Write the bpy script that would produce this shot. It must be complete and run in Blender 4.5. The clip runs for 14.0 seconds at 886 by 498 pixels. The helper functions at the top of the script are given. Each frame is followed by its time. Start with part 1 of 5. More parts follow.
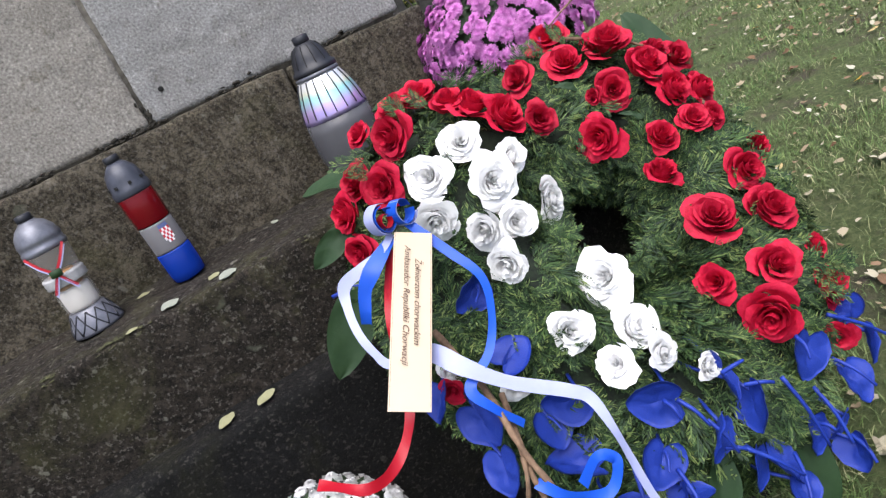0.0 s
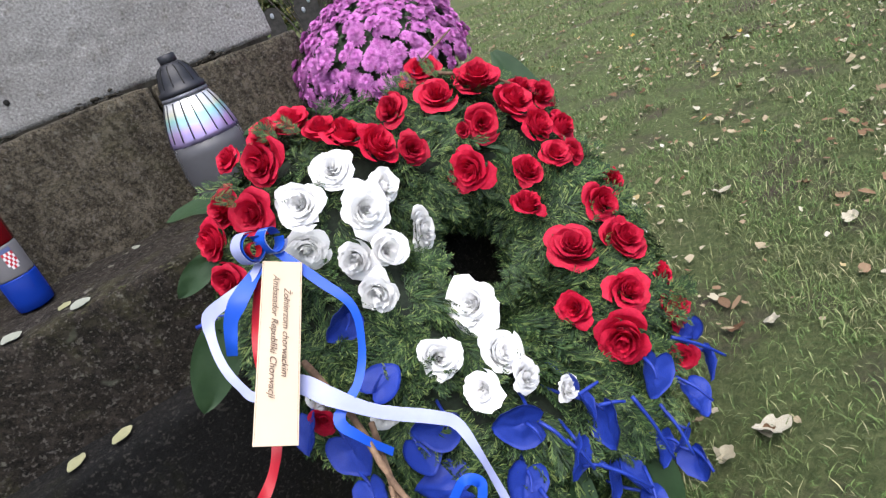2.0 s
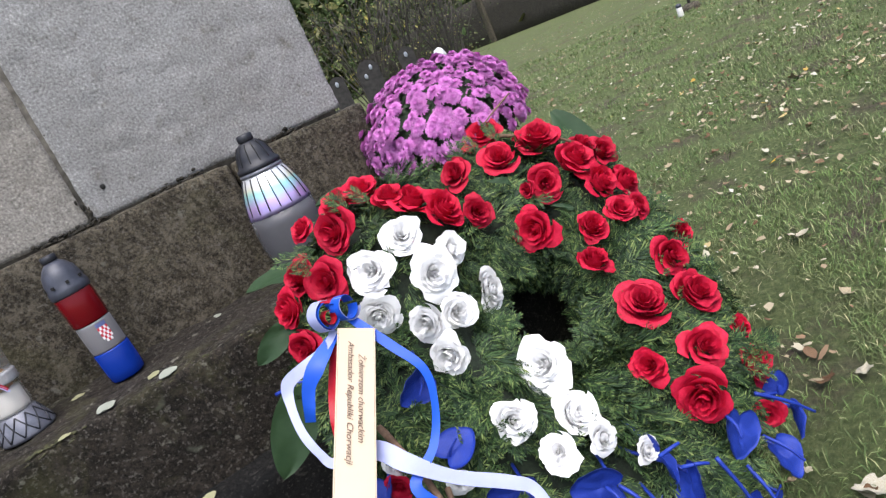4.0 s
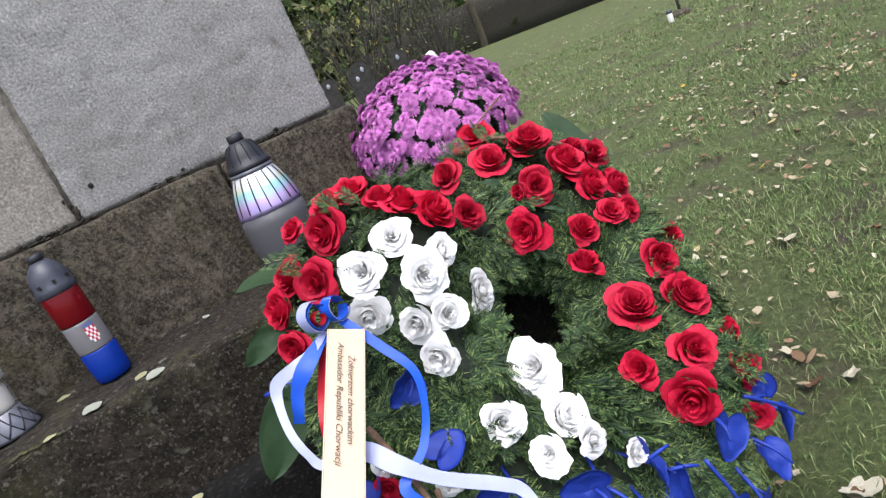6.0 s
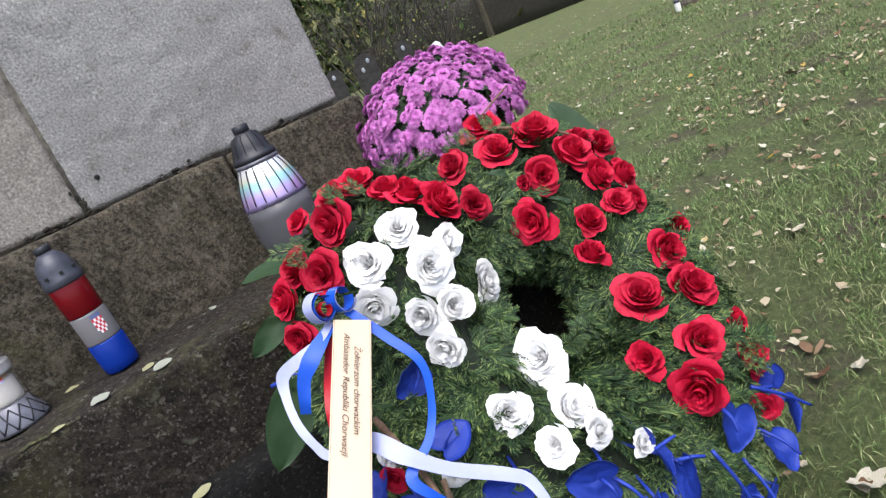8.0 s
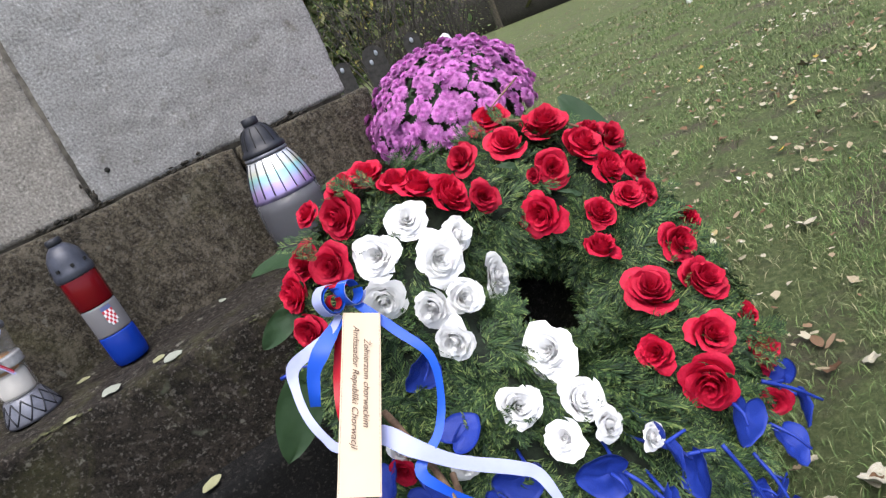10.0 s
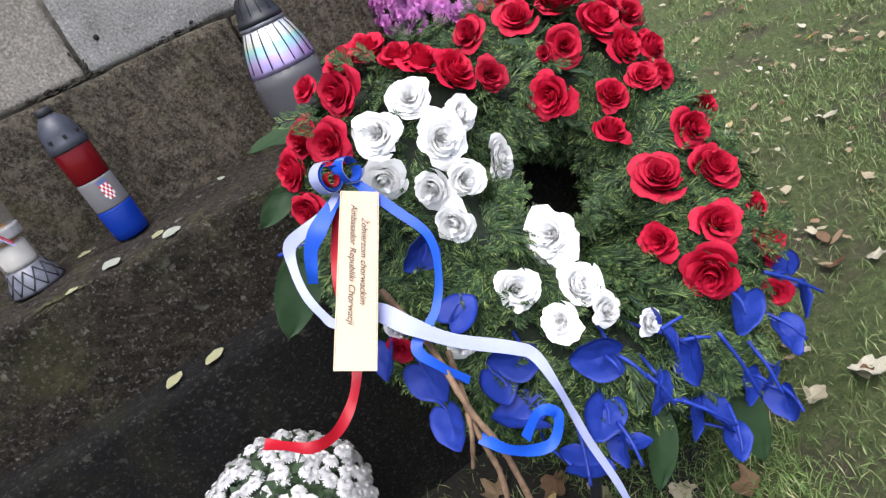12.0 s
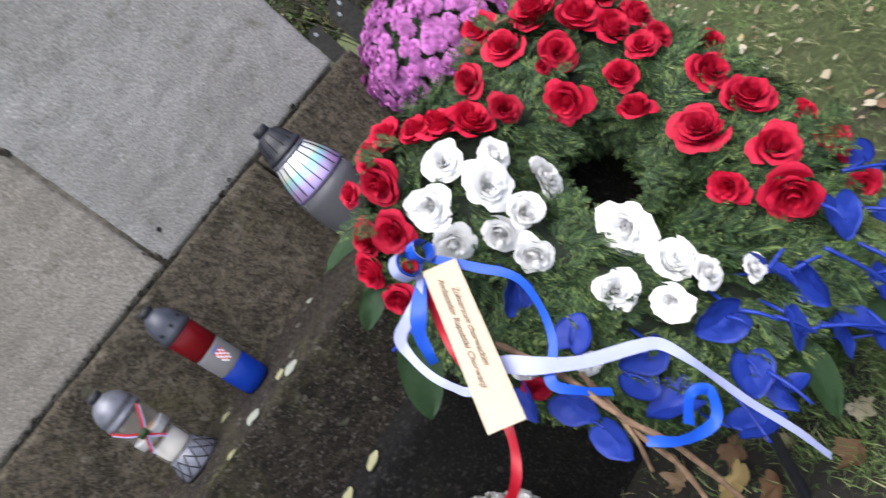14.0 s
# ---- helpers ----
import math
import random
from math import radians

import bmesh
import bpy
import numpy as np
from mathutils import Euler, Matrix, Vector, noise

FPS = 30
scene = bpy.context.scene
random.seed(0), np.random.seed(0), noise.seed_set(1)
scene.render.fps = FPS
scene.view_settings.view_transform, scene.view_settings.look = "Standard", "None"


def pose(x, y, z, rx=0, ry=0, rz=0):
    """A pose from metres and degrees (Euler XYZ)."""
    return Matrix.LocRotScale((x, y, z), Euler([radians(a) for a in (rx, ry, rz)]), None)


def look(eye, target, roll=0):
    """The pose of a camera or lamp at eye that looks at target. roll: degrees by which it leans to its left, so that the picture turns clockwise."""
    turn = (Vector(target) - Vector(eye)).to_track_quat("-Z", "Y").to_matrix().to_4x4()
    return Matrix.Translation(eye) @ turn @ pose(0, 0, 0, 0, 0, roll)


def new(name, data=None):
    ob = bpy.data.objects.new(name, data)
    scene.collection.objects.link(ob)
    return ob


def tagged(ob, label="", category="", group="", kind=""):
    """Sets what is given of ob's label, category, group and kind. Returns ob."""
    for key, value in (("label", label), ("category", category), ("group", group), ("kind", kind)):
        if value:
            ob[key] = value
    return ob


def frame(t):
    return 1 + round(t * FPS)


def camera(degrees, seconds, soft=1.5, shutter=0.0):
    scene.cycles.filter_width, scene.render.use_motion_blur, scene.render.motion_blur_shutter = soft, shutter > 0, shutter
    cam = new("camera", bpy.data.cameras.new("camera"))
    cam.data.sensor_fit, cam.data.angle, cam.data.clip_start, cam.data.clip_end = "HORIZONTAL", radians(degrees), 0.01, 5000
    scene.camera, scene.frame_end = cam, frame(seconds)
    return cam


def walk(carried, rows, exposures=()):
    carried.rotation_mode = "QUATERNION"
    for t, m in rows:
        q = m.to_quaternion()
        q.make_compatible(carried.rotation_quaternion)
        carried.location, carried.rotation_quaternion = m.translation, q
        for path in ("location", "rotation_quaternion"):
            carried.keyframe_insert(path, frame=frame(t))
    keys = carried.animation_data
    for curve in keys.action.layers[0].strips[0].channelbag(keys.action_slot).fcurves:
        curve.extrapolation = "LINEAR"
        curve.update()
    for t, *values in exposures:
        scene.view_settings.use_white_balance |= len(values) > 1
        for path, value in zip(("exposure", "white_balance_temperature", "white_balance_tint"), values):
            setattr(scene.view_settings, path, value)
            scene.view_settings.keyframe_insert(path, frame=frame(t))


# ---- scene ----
cam = camera(67.8, 14.0, soft=1.3, shutter=0.12)
PATH = [
    (0, (-0.542, -1.432, 0.987), (-0.035, 0.377, 0.301), -25.3),
    (0.5, (-0.539, -1.433, 0.994), (0.012, 0.353, 0.284), -25.5),
    (1, (-0.533, -1.44, 0.997), (0.083, 0.33, 0.298), -24.5),
    (1.5, (-0.527, -1.448, 0.994), (0.214, 0.261, 0.265), -22.2),
    (2, (-0.528, -1.447, 0.994), (0.297, 0.208, 0.233), -21.2),
    (2.5, (-0.53, -1.447, 1.001), (0.249, 0.25, 0.284), -22.0),
    (3, (-0.534, -1.448, 1.007), (0.175, 0.318, 0.392), -23.3),
    (3.5, (-0.529, -1.456, 1.013), (0.189, 0.321, 0.442), -24.4),
    (4, (-0.53, -1.457, 1.012), (0.216, 0.316, 0.464), -24.6),
    (6.5, (-0.531, -1.455, 1.008), (0.243, 0.305, 0.456), -24.0),
    (7, (-0.529, -1.455, 1.007), (0.233, 0.308, 0.45), -24.1),
    (7.5, (-0.53, -1.454, 1.007), (0.223, 0.311, 0.445), -24.2),
    (10, (-0.531, -1.45, 1.008), (0.186, 0.326, 0.432), -24.5),
    (10.5, (-0.539, -1.442, 1.019), (0.084, 0.364, 0.427), -21.7),
    (11, (-0.534, -1.438, 1.008), (-0.002, 0.368, 0.335), -22.6),
    (11.5, (-0.524, -1.439, 0.987), (-0.013, 0.35, 0.252), -23.7),
    (12, (-0.524, -1.435, 0.984), (0.013, 0.295, 0.136), -24.7),
    (12.5, (-0.523, -1.433, 0.983), (-0.007, 0.278, 0.085), -26.1),
    (13, (-0.526, -1.435, 0.988), (-0.001, 0.284, 0.11), -31.7),
    (13.5, (-0.531, -1.445, 0.995), (0.035, 0.302, 0.203), -39.4),
    (13.9, (-0.541, -1.45, 1.014), (0.005, 0.309, 0.234), -47.5),
    (14, (-0.525, -1.459, 1.032), (-0.078, 0.375, 0.372), -50.1),
]
walk(cam, [(t, look(eye, target, roll)) for t, eye, target, roll in PATH], [(0.0, 1.18, 6250, 12)])

# ---- light: an overcast autumn day ----
world = bpy.data.worlds.new("overcast_sky")
scene.world = world
world.use_nodes = True
wn, wl = world.node_tree.nodes, world.node_tree.links
sky = wn.new("ShaderNodeTexSky")
sky.sky_type, sky.sun_disc = "NISHITA", False
sky.sun_elevation, sky.sun_rotation = radians(66), radians(200)
sky.air_density, sky.dust_density = 1.0, 4.0
grey = wn.new("ShaderNodeHueSaturation")
grey.inputs["Saturation"].default_value = 0.78
wl.new(sky.outputs[0], grey.inputs["Color"])
wl.new(grey.outputs[0], wn["Background"].inputs["Color"])
wn["Background"].inputs["Strength"].default_value = 0.12
sun = new("sun", bpy.data.lights.new("sun", "SUN"))
sun.data.energy, sun.data.angle, sun.data.color = 1.5, radians(60), (1.0, 0.985, 0.97)
sun.matrix_world = look((-0.6, -1.6, 4.0), (0, 0, 0))


# ---- materials ----
class Nodes:
    """A principled material with helpers for its colour and relief."""

    def __init__(self, name, rough=0.6, metal=0.0, spec=0.5):
        self.m = bpy.data.materials.new(name)
        self.m.use_nodes = True
        self.t = self.m.node_tree
        self.b = self.t.nodes["Principled BSDF"]
        self.b.inputs["Roughness"].default_value = rough
        self.b.inputs["Metallic"].default_value = metal
        self.b.inputs["Specular IOR Level"].default_value = spec
        self.at = self.t.nodes.new("ShaderNodeTexCoord").outputs["Object"]

    def link(self, a, b):
        self.t.links.new(a, b)

    def noise(self, scale, detail=4.0, rough=0.6, distort=0.0, world_place=False):
        n = self.t.nodes.new("ShaderNodeTexNoise")
        n.inputs["Scale"].default_value, n.inputs["Detail"].default_value = scale, detail
        n.inputs["Roughness"].default_value, n.inputs["Distortion"].default_value = rough, distort
        if world_place:
            self.link(self.t.nodes.new("ShaderNodeNewGeometry").outputs["Position"], n.inputs["Vector"])
        else:
            self.link(self.at, n.inputs["Vector"])
        return n.outputs["Fac"]

    def cells(self, scale, out="Color"):
        n = self.t.nodes.new("ShaderNodeTexVoronoi")
        n.inputs["Scale"].default_value = scale
        self.link(self.at, n.inputs["Vector"])
        return n.outputs[out]

    def ramp(self, fac, stops):
        r = self.t.nodes.new("ShaderNodeValToRGB")
        el = r.color_ramp.elements
        while len(el) < len(stops):
            el.new(0.5)
        for e, (p, c) in zip(el, stops):
            e.position, e.color = p, (*c, 1) if len(c) == 3 else c
        self.link(fac, r.inputs[0])
        return r.outputs[0]

    def mix(self, fac, a, b, kind="MIX"):
        x = self.t.nodes.new("ShaderNodeMix")
        x.data_type, x.blend_type = "RGBA", kind
        for value, slot in ((fac, 0), (a, 6), (b, 7)):
            if isinstance(value, (int, float)):
                x.inputs[slot].default_value = value
            elif isinstance(value, tuple):
                x.inputs[slot].default_value = (*value, 1)
            else:
                self.link(value, x.inputs[slot])
        return x.outputs[2]

    def island(self):
        return self.t.nodes.new("ShaderNodeNewGeometry").outputs["Random Per Island"]

    def rand(self):
        return self.t.nodes.new("ShaderNodeObjectInfo").outputs["Random"]

    def axis(self, which):
        s = self.t.nodes.new("ShaderNodeSeparateXYZ")
        self.link(self.at, s.inputs[0])
        return s.outputs[which]

    def colour(self, c):
        if isinstance(c, tuple):
            self.b.inputs["Base Color"].default_value = (*c, 1)
        else:
            self.link(c, self.b.inputs["Base Color"])
        return self

    def relief(self, fac, strength, distance=0.002):
        n = self.t.nodes.new("ShaderNodeBump")
        n.inputs["Strength"].default_value, n.inputs["Distance"].default_value = strength, distance
        self.link(fac, n.inputs["Height"])
        self.link(n.outputs[0], self.b.inputs["Normal"])
        return self

    def gloss(self, fac, low, high):
        r = self.t.nodes.new("ShaderNodeMapRange")
        r.inputs["To Min"].default_value, r.inputs["To Max"].default_value = low, high
        self.link(fac, r.inputs["Value"])
        self.link(r.outputs[0], self.b.inputs["Roughness"])
        return self


def plain(name, c, rough=0.5, metal=0.0, vary=0.25, scale=60.0, bump=0.15):
    k = Nodes(name, rough, metal)
    n = k.noise(scale)
    dark = tuple(v * (1 - vary) for v in c)
    light = tuple(min(1.0, v * (1 + vary)) for v in c)
    k.colour(k.ramp(n, [(0.3, dark), (0.7, light)]))
    k.relief(k.noise(scale * 4), bump, 0.001)
    return k.m


# washed-aggregate slabs, one a little browner
def aggregate(name, tint):
    k = Nodes(name, 0.88)
    grains = k.ramp(k.noise(210, 3, 0.7), [(0.30, (0.124, 0.123, 0.12)), (0.48, (0.243, 0.241, 0.236)), (0.60, (0.311, 0.308, 0.303)), (0.74, (0.52, 0.514, 0.503))])
    tone = k.ramp(k.noise(2.6, 6, 0.65), [(0.3, (0.74, 0.72, 0.69)), (0.6, (1.06, 1.06, 1.06))])
    spots = k.ramp(k.noise(24, 4, 0.6), [(0.28, (0.60, 0.57, 0.52)), (0.42, (1.0, 1.0, 1.0))])
    c = k.mix(1.0, k.mix(1.0, grains, tone, "MULTIPLY"), spots, "MULTIPLY")
    k.colour(k.mix(1.0, c, tint, "MULTIPLY"))
    k.relief(k.noise(210, 4, 0.7), 0.6, 0.004)
    return k.m


SLAB = aggregate("washed_concrete", (1.0, 1.0, 1.01))
SLAB_BROWN = aggregate("washed_concrete_brown", (0.93, 0.875, 0.80))

# old weathered stone with lichen and moss
def weathered(name, base, dark, lichen, moss, wet=0.85, relief=0.9, speck=0.55):
    k = Nodes(name, wet, spec=0.22)
    c = k.ramp(k.noise(95, 10, 0.8), [(0.40, dark), (0.5, base), (0.60, tuple(v * 1.9 for v in base))])
    c = k.mix(1.0, c, k.ramp(k.noise(260, 4, 0.7), [(0.35, (0.45, 0.44, 0.42)), (0.6, (1.25, 1.24, 1.2))]), "MULTIPLY")
    c = k.mix(1.0, c, k.ramp(k.noise(7, 6, 0.75), [(0.33, (0.42, 0.40, 0.37)), (0.62, (1.2, 1.17, 1.12))]), "MULTIPLY")
    c = k.mix(k.ramp(k.noise(150, 3, 0.6), [(0.56, (0, 0, 0)), (0.66, (speck,) * 3)]), c, (0.17, 0.155, 0.135))
    c = k.mix(k.ramp(k.noise(48, 7, 0.8), [(0.50, (0, 0, 0)), (0.60, (speck,) * 3)]), c, tuple(v * 2.6 for v in base))
    c = k.mix(k.ramp(k.noise(15, 2, 0.5), [(0.70, (0, 0, 0)), (0.735, (lichen,) * 3)]), c, (0.16, 0.17, 0.125))
    c = k.mix(k.ramp(k.noise(34, 3, 0.6), [(0.64, (0, 0, 0)), (0.70, (lichen,) * 3)]), c, (0.30, 0.29, 0.24))
    c = k.mix(k.ramp(k.noise(5.5, 7, 0.75, 0.6), [(0.52, (0, 0, 0)), (0.70, (moss,) * 3)]), c, (0.085, 0.085, 0.03))
    k.colour(c)
    k.relief(k.noise(150, 9, 0.8), relief, 0.006)
    return k.m


PLINTH = weathered("weathered_plinth", (0.066, 0.058, 0.044), (0.016, 0.0135, 0.0095), 0.30, 0.30)
STEP = weathered("weathered_step", (0.021, 0.0175, 0.014), (0.0045, 0.0038, 0.0031), 0.45, 0.45, speck=0.55)
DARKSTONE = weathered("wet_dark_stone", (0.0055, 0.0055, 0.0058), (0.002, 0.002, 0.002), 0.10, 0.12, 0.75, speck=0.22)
SLOT_DARK = plain("dark_hole", (0.008, 0.008, 0.007), 0.95)
MORTAR = plain("joint_mortar", (0.12, 0.108, 0.09), 0.95, vary=0.5)

# lawn soil and turf
k = Nodes("lawn_turf", 0.95, spec=0.2)
turf = k.ramp(k.noise(45, 8, 0.8), [(0.3, (0.048, 0.066, 0.023)), (0.5, (0.098, 0.124, 0.047)), (0.7, (0.172, 0.180, 0.082))])
patch = k.ramp(k.noise(2.2, 6, 0.7), [(0.5, (0, 0, 0)), (0.66, (1, 1, 1))])
soil = k.ramp(k.noise(60, 8, 0.8), [(0.3, (0.042, 0.033, 0.025)), (0.7, (0.135, 0.108, 0.080))])
k.colour(k.mix(patch, turf, soil))
k.relief(k.noise(70, 8, 0.8), 1.0, 0.02)
TURF = k.m

k = Nodes("grass_blade", 0.6, spec=0.3)
lush = k.ramp(k.island(), [(0.0, (0.056, 0.098, 0.025)), (0.5, (0.105, 0.170, 0.045)), (0.85, (0.170, 0.240, 0.075)), (1.0, (0.36, 0.35, 0.18))])
dry = k.ramp(k.island(), [(0.0, (0.070, 0.067, 0.033)), (0.5, (0.135, 0.131, 0.064)), (0.9, (0.230, 0.213, 0.115)), (1.0, (0.377, 0.328, 0.205))])
k.colour(k.mix(k.ramp(k.mix(0.5, k.noise(1.6, 5, 0.7), k.noise(6.0, 4, 0.7)), [(0.46, (0, 0, 0)), (0.62, (0.8, 0.8, 0.8))]), lush, dry))
BLADE = k.m

k = Nodes("thuja_green", 0.65, spec=0.35)
tips = k.ramp(k.island(), [(0.0, (0.009, 0.024, 0.011)), (0.45, (0.024, 0.056, 0.020)), (0.72, (0.062, 0.120, 0.038)), (1.0, (0.185, 0.240, 0.082))])
k.colour(k.mix(1.0, tips, k.ramp(k.noise(14, 3), [(0.3, (0.55, 0.6, 0.6)), (0.7, (1.25, 1.2, 1.0))]), "MULTIPLY"))
THUJA = k.m
BASE = plain("wreath_base_dark_green", (0.008, 0.014, 0.006), 0.95, vary=0.7, scale=120, bump=1.0)


def petals(name, low, mid, high, rough=0.55, sheer=0.35):
    k = Nodes(name, rough, spec=0.3)
    c = k.ramp(k.noise(3.5, 5, 0.7), [(0.3, low), (0.55, mid), (0.75, high)])
    k.colour(k.mix(1.0, c, k.ramp(k.rand(), [(0.0, (0.82, 0.82, 0.82)), (1.0, (1.1, 1.1, 1.1))]), "MULTIPLY"))
    k.relief(k.noise(14, 4), 0.25, 0.05)
    glow = k.t.nodes.new("ShaderNodeBsdfTranslucent")
    both = k.t.nodes.new("ShaderNodeMixShader")
    both.inputs[0].default_value = sheer
    k.link(k.b.inputs["Base Color"].links[0].from_socket, glow.inputs["Color"])
    k.link(k.b.outputs[0], both.inputs[1])
    k.link(glow.outputs[0], both.inputs[2])
    k.link(both.outputs[0], k.t.nodes["Material Output"].inputs["Surface"])
    return k.m


RED = petals("red_petal", (0.46, 0.005, 0.028), (0.60, 0.010, 0.050), (0.72, 0.030, 0.080), sheer=0.18)
WHITE = petals("white_petal", (0.935, 0.93, 0.915), (0.96, 0.955, 0.95), (0.965, 0.965, 0.96), sheer=0.12)
MAUVE = petals("mauve_petal", (0.53, 0.13, 0.48), (0.66, 0.25, 0.60), (0.78, 0.45, 0.74), 0.7, 0.2)
WHITE_MUM = petals("white_mum_petal", (0.70, 0.69, 0.68), (0.82, 0.81, 0.81), (0.9, 0.9, 0.9), 0.7)
k = Nodes("blue_painted_flower", 0.45, spec=0.3)
k.colour(k.ramp(k.noise(40, 5), [(0.3, (0.010, 0.024, 0.20)), (0.6, (0.016, 0.042, 0.31)), (0.8, (0.032, 0.076, 0.43))]))
k.relief(k.noise(90, 4), 0.25, 0.002)
BLUE = k.m
k = Nodes("broad_leaf", 0.6, spec=0.3)
k.colour(k.mix(k.noise(30, 5), (0.010, 0.030, 0.010), (0.028, 0.060, 0.022)))
k.relief(k.noise(60, 4), 0.3, 0.003)
LEAF = k.m
MUM_LEAF = plain("mum_foliage", (0.025, 0.048, 0.018), 0.7, vary=0.5, scale=30)


def satin(name, c):
    k = Nodes(name, 0.38, spec=0.3)
    w = k.t.nodes.new("ShaderNodeTexWave")
    w.inputs["Scale"].default_value, w.inputs["Distortion"].default_value = 400, 1
    k.link(k.at, w.inputs["Vector"])
    k.colour(k.mix(k.noise(25), tuple(v * 0.8 for v in c), tuple(min(1, v * 1.1) for v in c)))
    k.relief(w.outputs["Fac"], 0.08, 0.0005)
    return k.m


RIB_BLUE = satin("blue_satin", (0.0109, 0.078, 0.515))
RIB_WHITE = satin("white_satin", (0.35, 0.38, 0.62))
RIB_RED = satin("red_satin", (0.36, 0.004, 0.015))

k = Nodes("cream_card", 0.45)
g = k.noise(120, 6)
k.colour(k.mix(k.noise(7), (0.50, 0.38, 0.255), (0.57, 0.46, 0.34)))
k.relief(g, 0.1, 0.0005)
CARD = k.m
INK = plain("brown_ink", (0.075, 0.034, 0.018), 0.6)
k = Nodes("bark", 0.85)
k.colour(k.ramp(k.noise(60, 6), [(0.3, (0.075, 0.042, 0.025)), (0.7, (0.24, 0.15, 0.09))]))
k.relief(k.noise(110, 6), 0.7, 0.003)
BARK = k.m
TWIG = plain("grey_twig", (0.050, 0.043, 0.036), 0.9)


def autumn(name, stops):
    k = Nodes(name, 0.7, spec=0.25)
    k.colour(k.mix(1.0, k.ramp(k.rand(), stops), k.ramp(k.noise(40, 5), [(0.3, (0.7, 0.66, 0.6)), (0.7, (1.1, 1.1, 1.1))]), "MULTIPLY"))
    k.relief(k.noise(90, 4), 0.4, 0.002)
    return k.m


STOPS = [(0.0, (0.11, 0.06, 0.03)), (0.28, (0.21, 0.135, 0.08)), (0.5, (0.30, 0.25, 0.16)), (0.82, (0.40, 0.37, 0.27)), (0.95, (0.46, 0.44, 0.36)), (1.0, (0.42, 0.27, 0.03))]
FALLEN = autumn("fallen_leaf", STOPS)
k = Nodes("fallen_leaves_far", 0.75, spec=0.2)
k.colour(k.ramp(k.island(), STOPS))
FALLEN_FAR = k.m
k = Nodes("pale_willow_leaf", 0.6)
k.colour(k.mix(k.noise(50, 4), (0.21, 0.203, 0.0975), (0.33, 0.33, 0.203)))
OLIVE_LEAF = k.m
k = Nodes("grey_green_leaf", 0.6)
k.colour(k.mix(k.noise(60, 4), (0.20, 0.217, 0.175), (0.31, 0.325, 0.275)))
PALE_LEAF = k.m


def glassy(name, c, rough=0.12, through_it=0.8, alpha=1.0):
    k = Nodes(name, rough)
    k.b.inputs["Transmission Weight"].default_value = through_it
    k.b.inputs["IOR"].default_value = 1.3
    k.b.inputs["Alpha"].default_value = alpha
    k.colour(k.mix(k.noise(40), tuple(v * 0.85 for v in c), c))
    k.relief(k.noise(50), 0.06, 0.001)
    return k.m


CAP_GREY = plain("grey_plastic_cap", (0.044, 0.048, 0.066), 0.42, 0.1)
CAP_SILVER = plain("silver_plastic_cap", (0.15, 0.155, 0.185), 0.38, 0.3)
CAP_BLACK = plain("black_plastic_cap", (0.012, 0.013, 0.019), 0.5)
SLOT = plain("dark_slot", (0.01, 0.01, 0.01), 0.9)
GLASS_RED = glassy("red_glass", (0.168, 0.0056, 0.0098), 0.15, 0.25)
GLASS_BLUE = glassy("blue_glass", (0.0084, 0.042, 0.35), 0.15, 0.25)
GLASS_FROST = glassy("frosted_glass", (0.36, 0.35, 0.37), 0.25, 0.5)
GLASS_CLEAR = glassy("clear_glass", (0.50, 0.47, 0.45), 0.12, 0.5, alpha=0.36)
WAX = plain("candle_wax", (0.74, 0.72, 0.68), 0.5, vary=0.1)
WAX_AMBER = plain("amber_insert", (0.62, 0.33, 0.13), 0.5)
CHECK_RED = plain("shield_red", (0.50, 0.02, 0.04), 0.4)
CHECK_WHITE = plain("shield_white", (0.78, 0.77, 0.77), 0.4, vary=0.05)
SHIELD_BLUE = plain("crest_blue", (0.10, 0.13, 0.30), 0.4)
PEARL = plain("pearl_mesh", (0.45, 0.445, 0.45), 0.4)

# holographic printed foil: colours run down the ribs
k = Nodes("rainbow_foil", 0.22, 0.55)
along = k.t.nodes.new("ShaderNodeMath")
along.operation = "MULTIPLY_ADD"
along.inputs[1].default_value, along.inputs[2].default_value = 12.0, -1.86
k.link(k.axis(2), along.inputs[0])
wob = k.t.nodes.new("ShaderNodeMath")
wob.operation = "MULTIPLY_ADD"
wob.inputs[1].default_value = 0.35
k.link(k.noise(26, 2), wob.inputs[0])
k.link(along.outputs[0], wob.inputs[2])
k.colour(k.ramp(wob.outputs[0], [(0.0, (0.15, 0.15, 0.19)), (0.15, (0.36, 0.30, 0.55)), (0.38, (0.62, 0.45, 0.80)), (0.55, (0.50, 0.70, 0.85)), (0.68, (0.45, 0.85, 0.80)), (0.8, (0.85, 0.85, 0.68)), (1.0, (0.92, 0.92, 0.95))]))
FOIL = k.m
SMOKE = glassy("smoked_glass", (0.15, 0.15, 0.165), 0.25, 0.4)
POT = plain("pot_plastic", (0.10, 0.045, 0.03), 0.6)
FARWALL = weathered("old_boundary_wall", (0.036, 0.033, 0.028), (0.015, 0.0135, 0.011), 0.1, 0.3)
GRAVE = plain("dark_grave_stone", (0.026, 0.024, 0.022), 0.9, vary=0.5, scale=20)
PLAQUE = plain("white_plaque", (0.27, 0.29, 0.33), 0.5, vary=0.08)
k = Nodes("far_foliage", 0.9, spec=0.1)
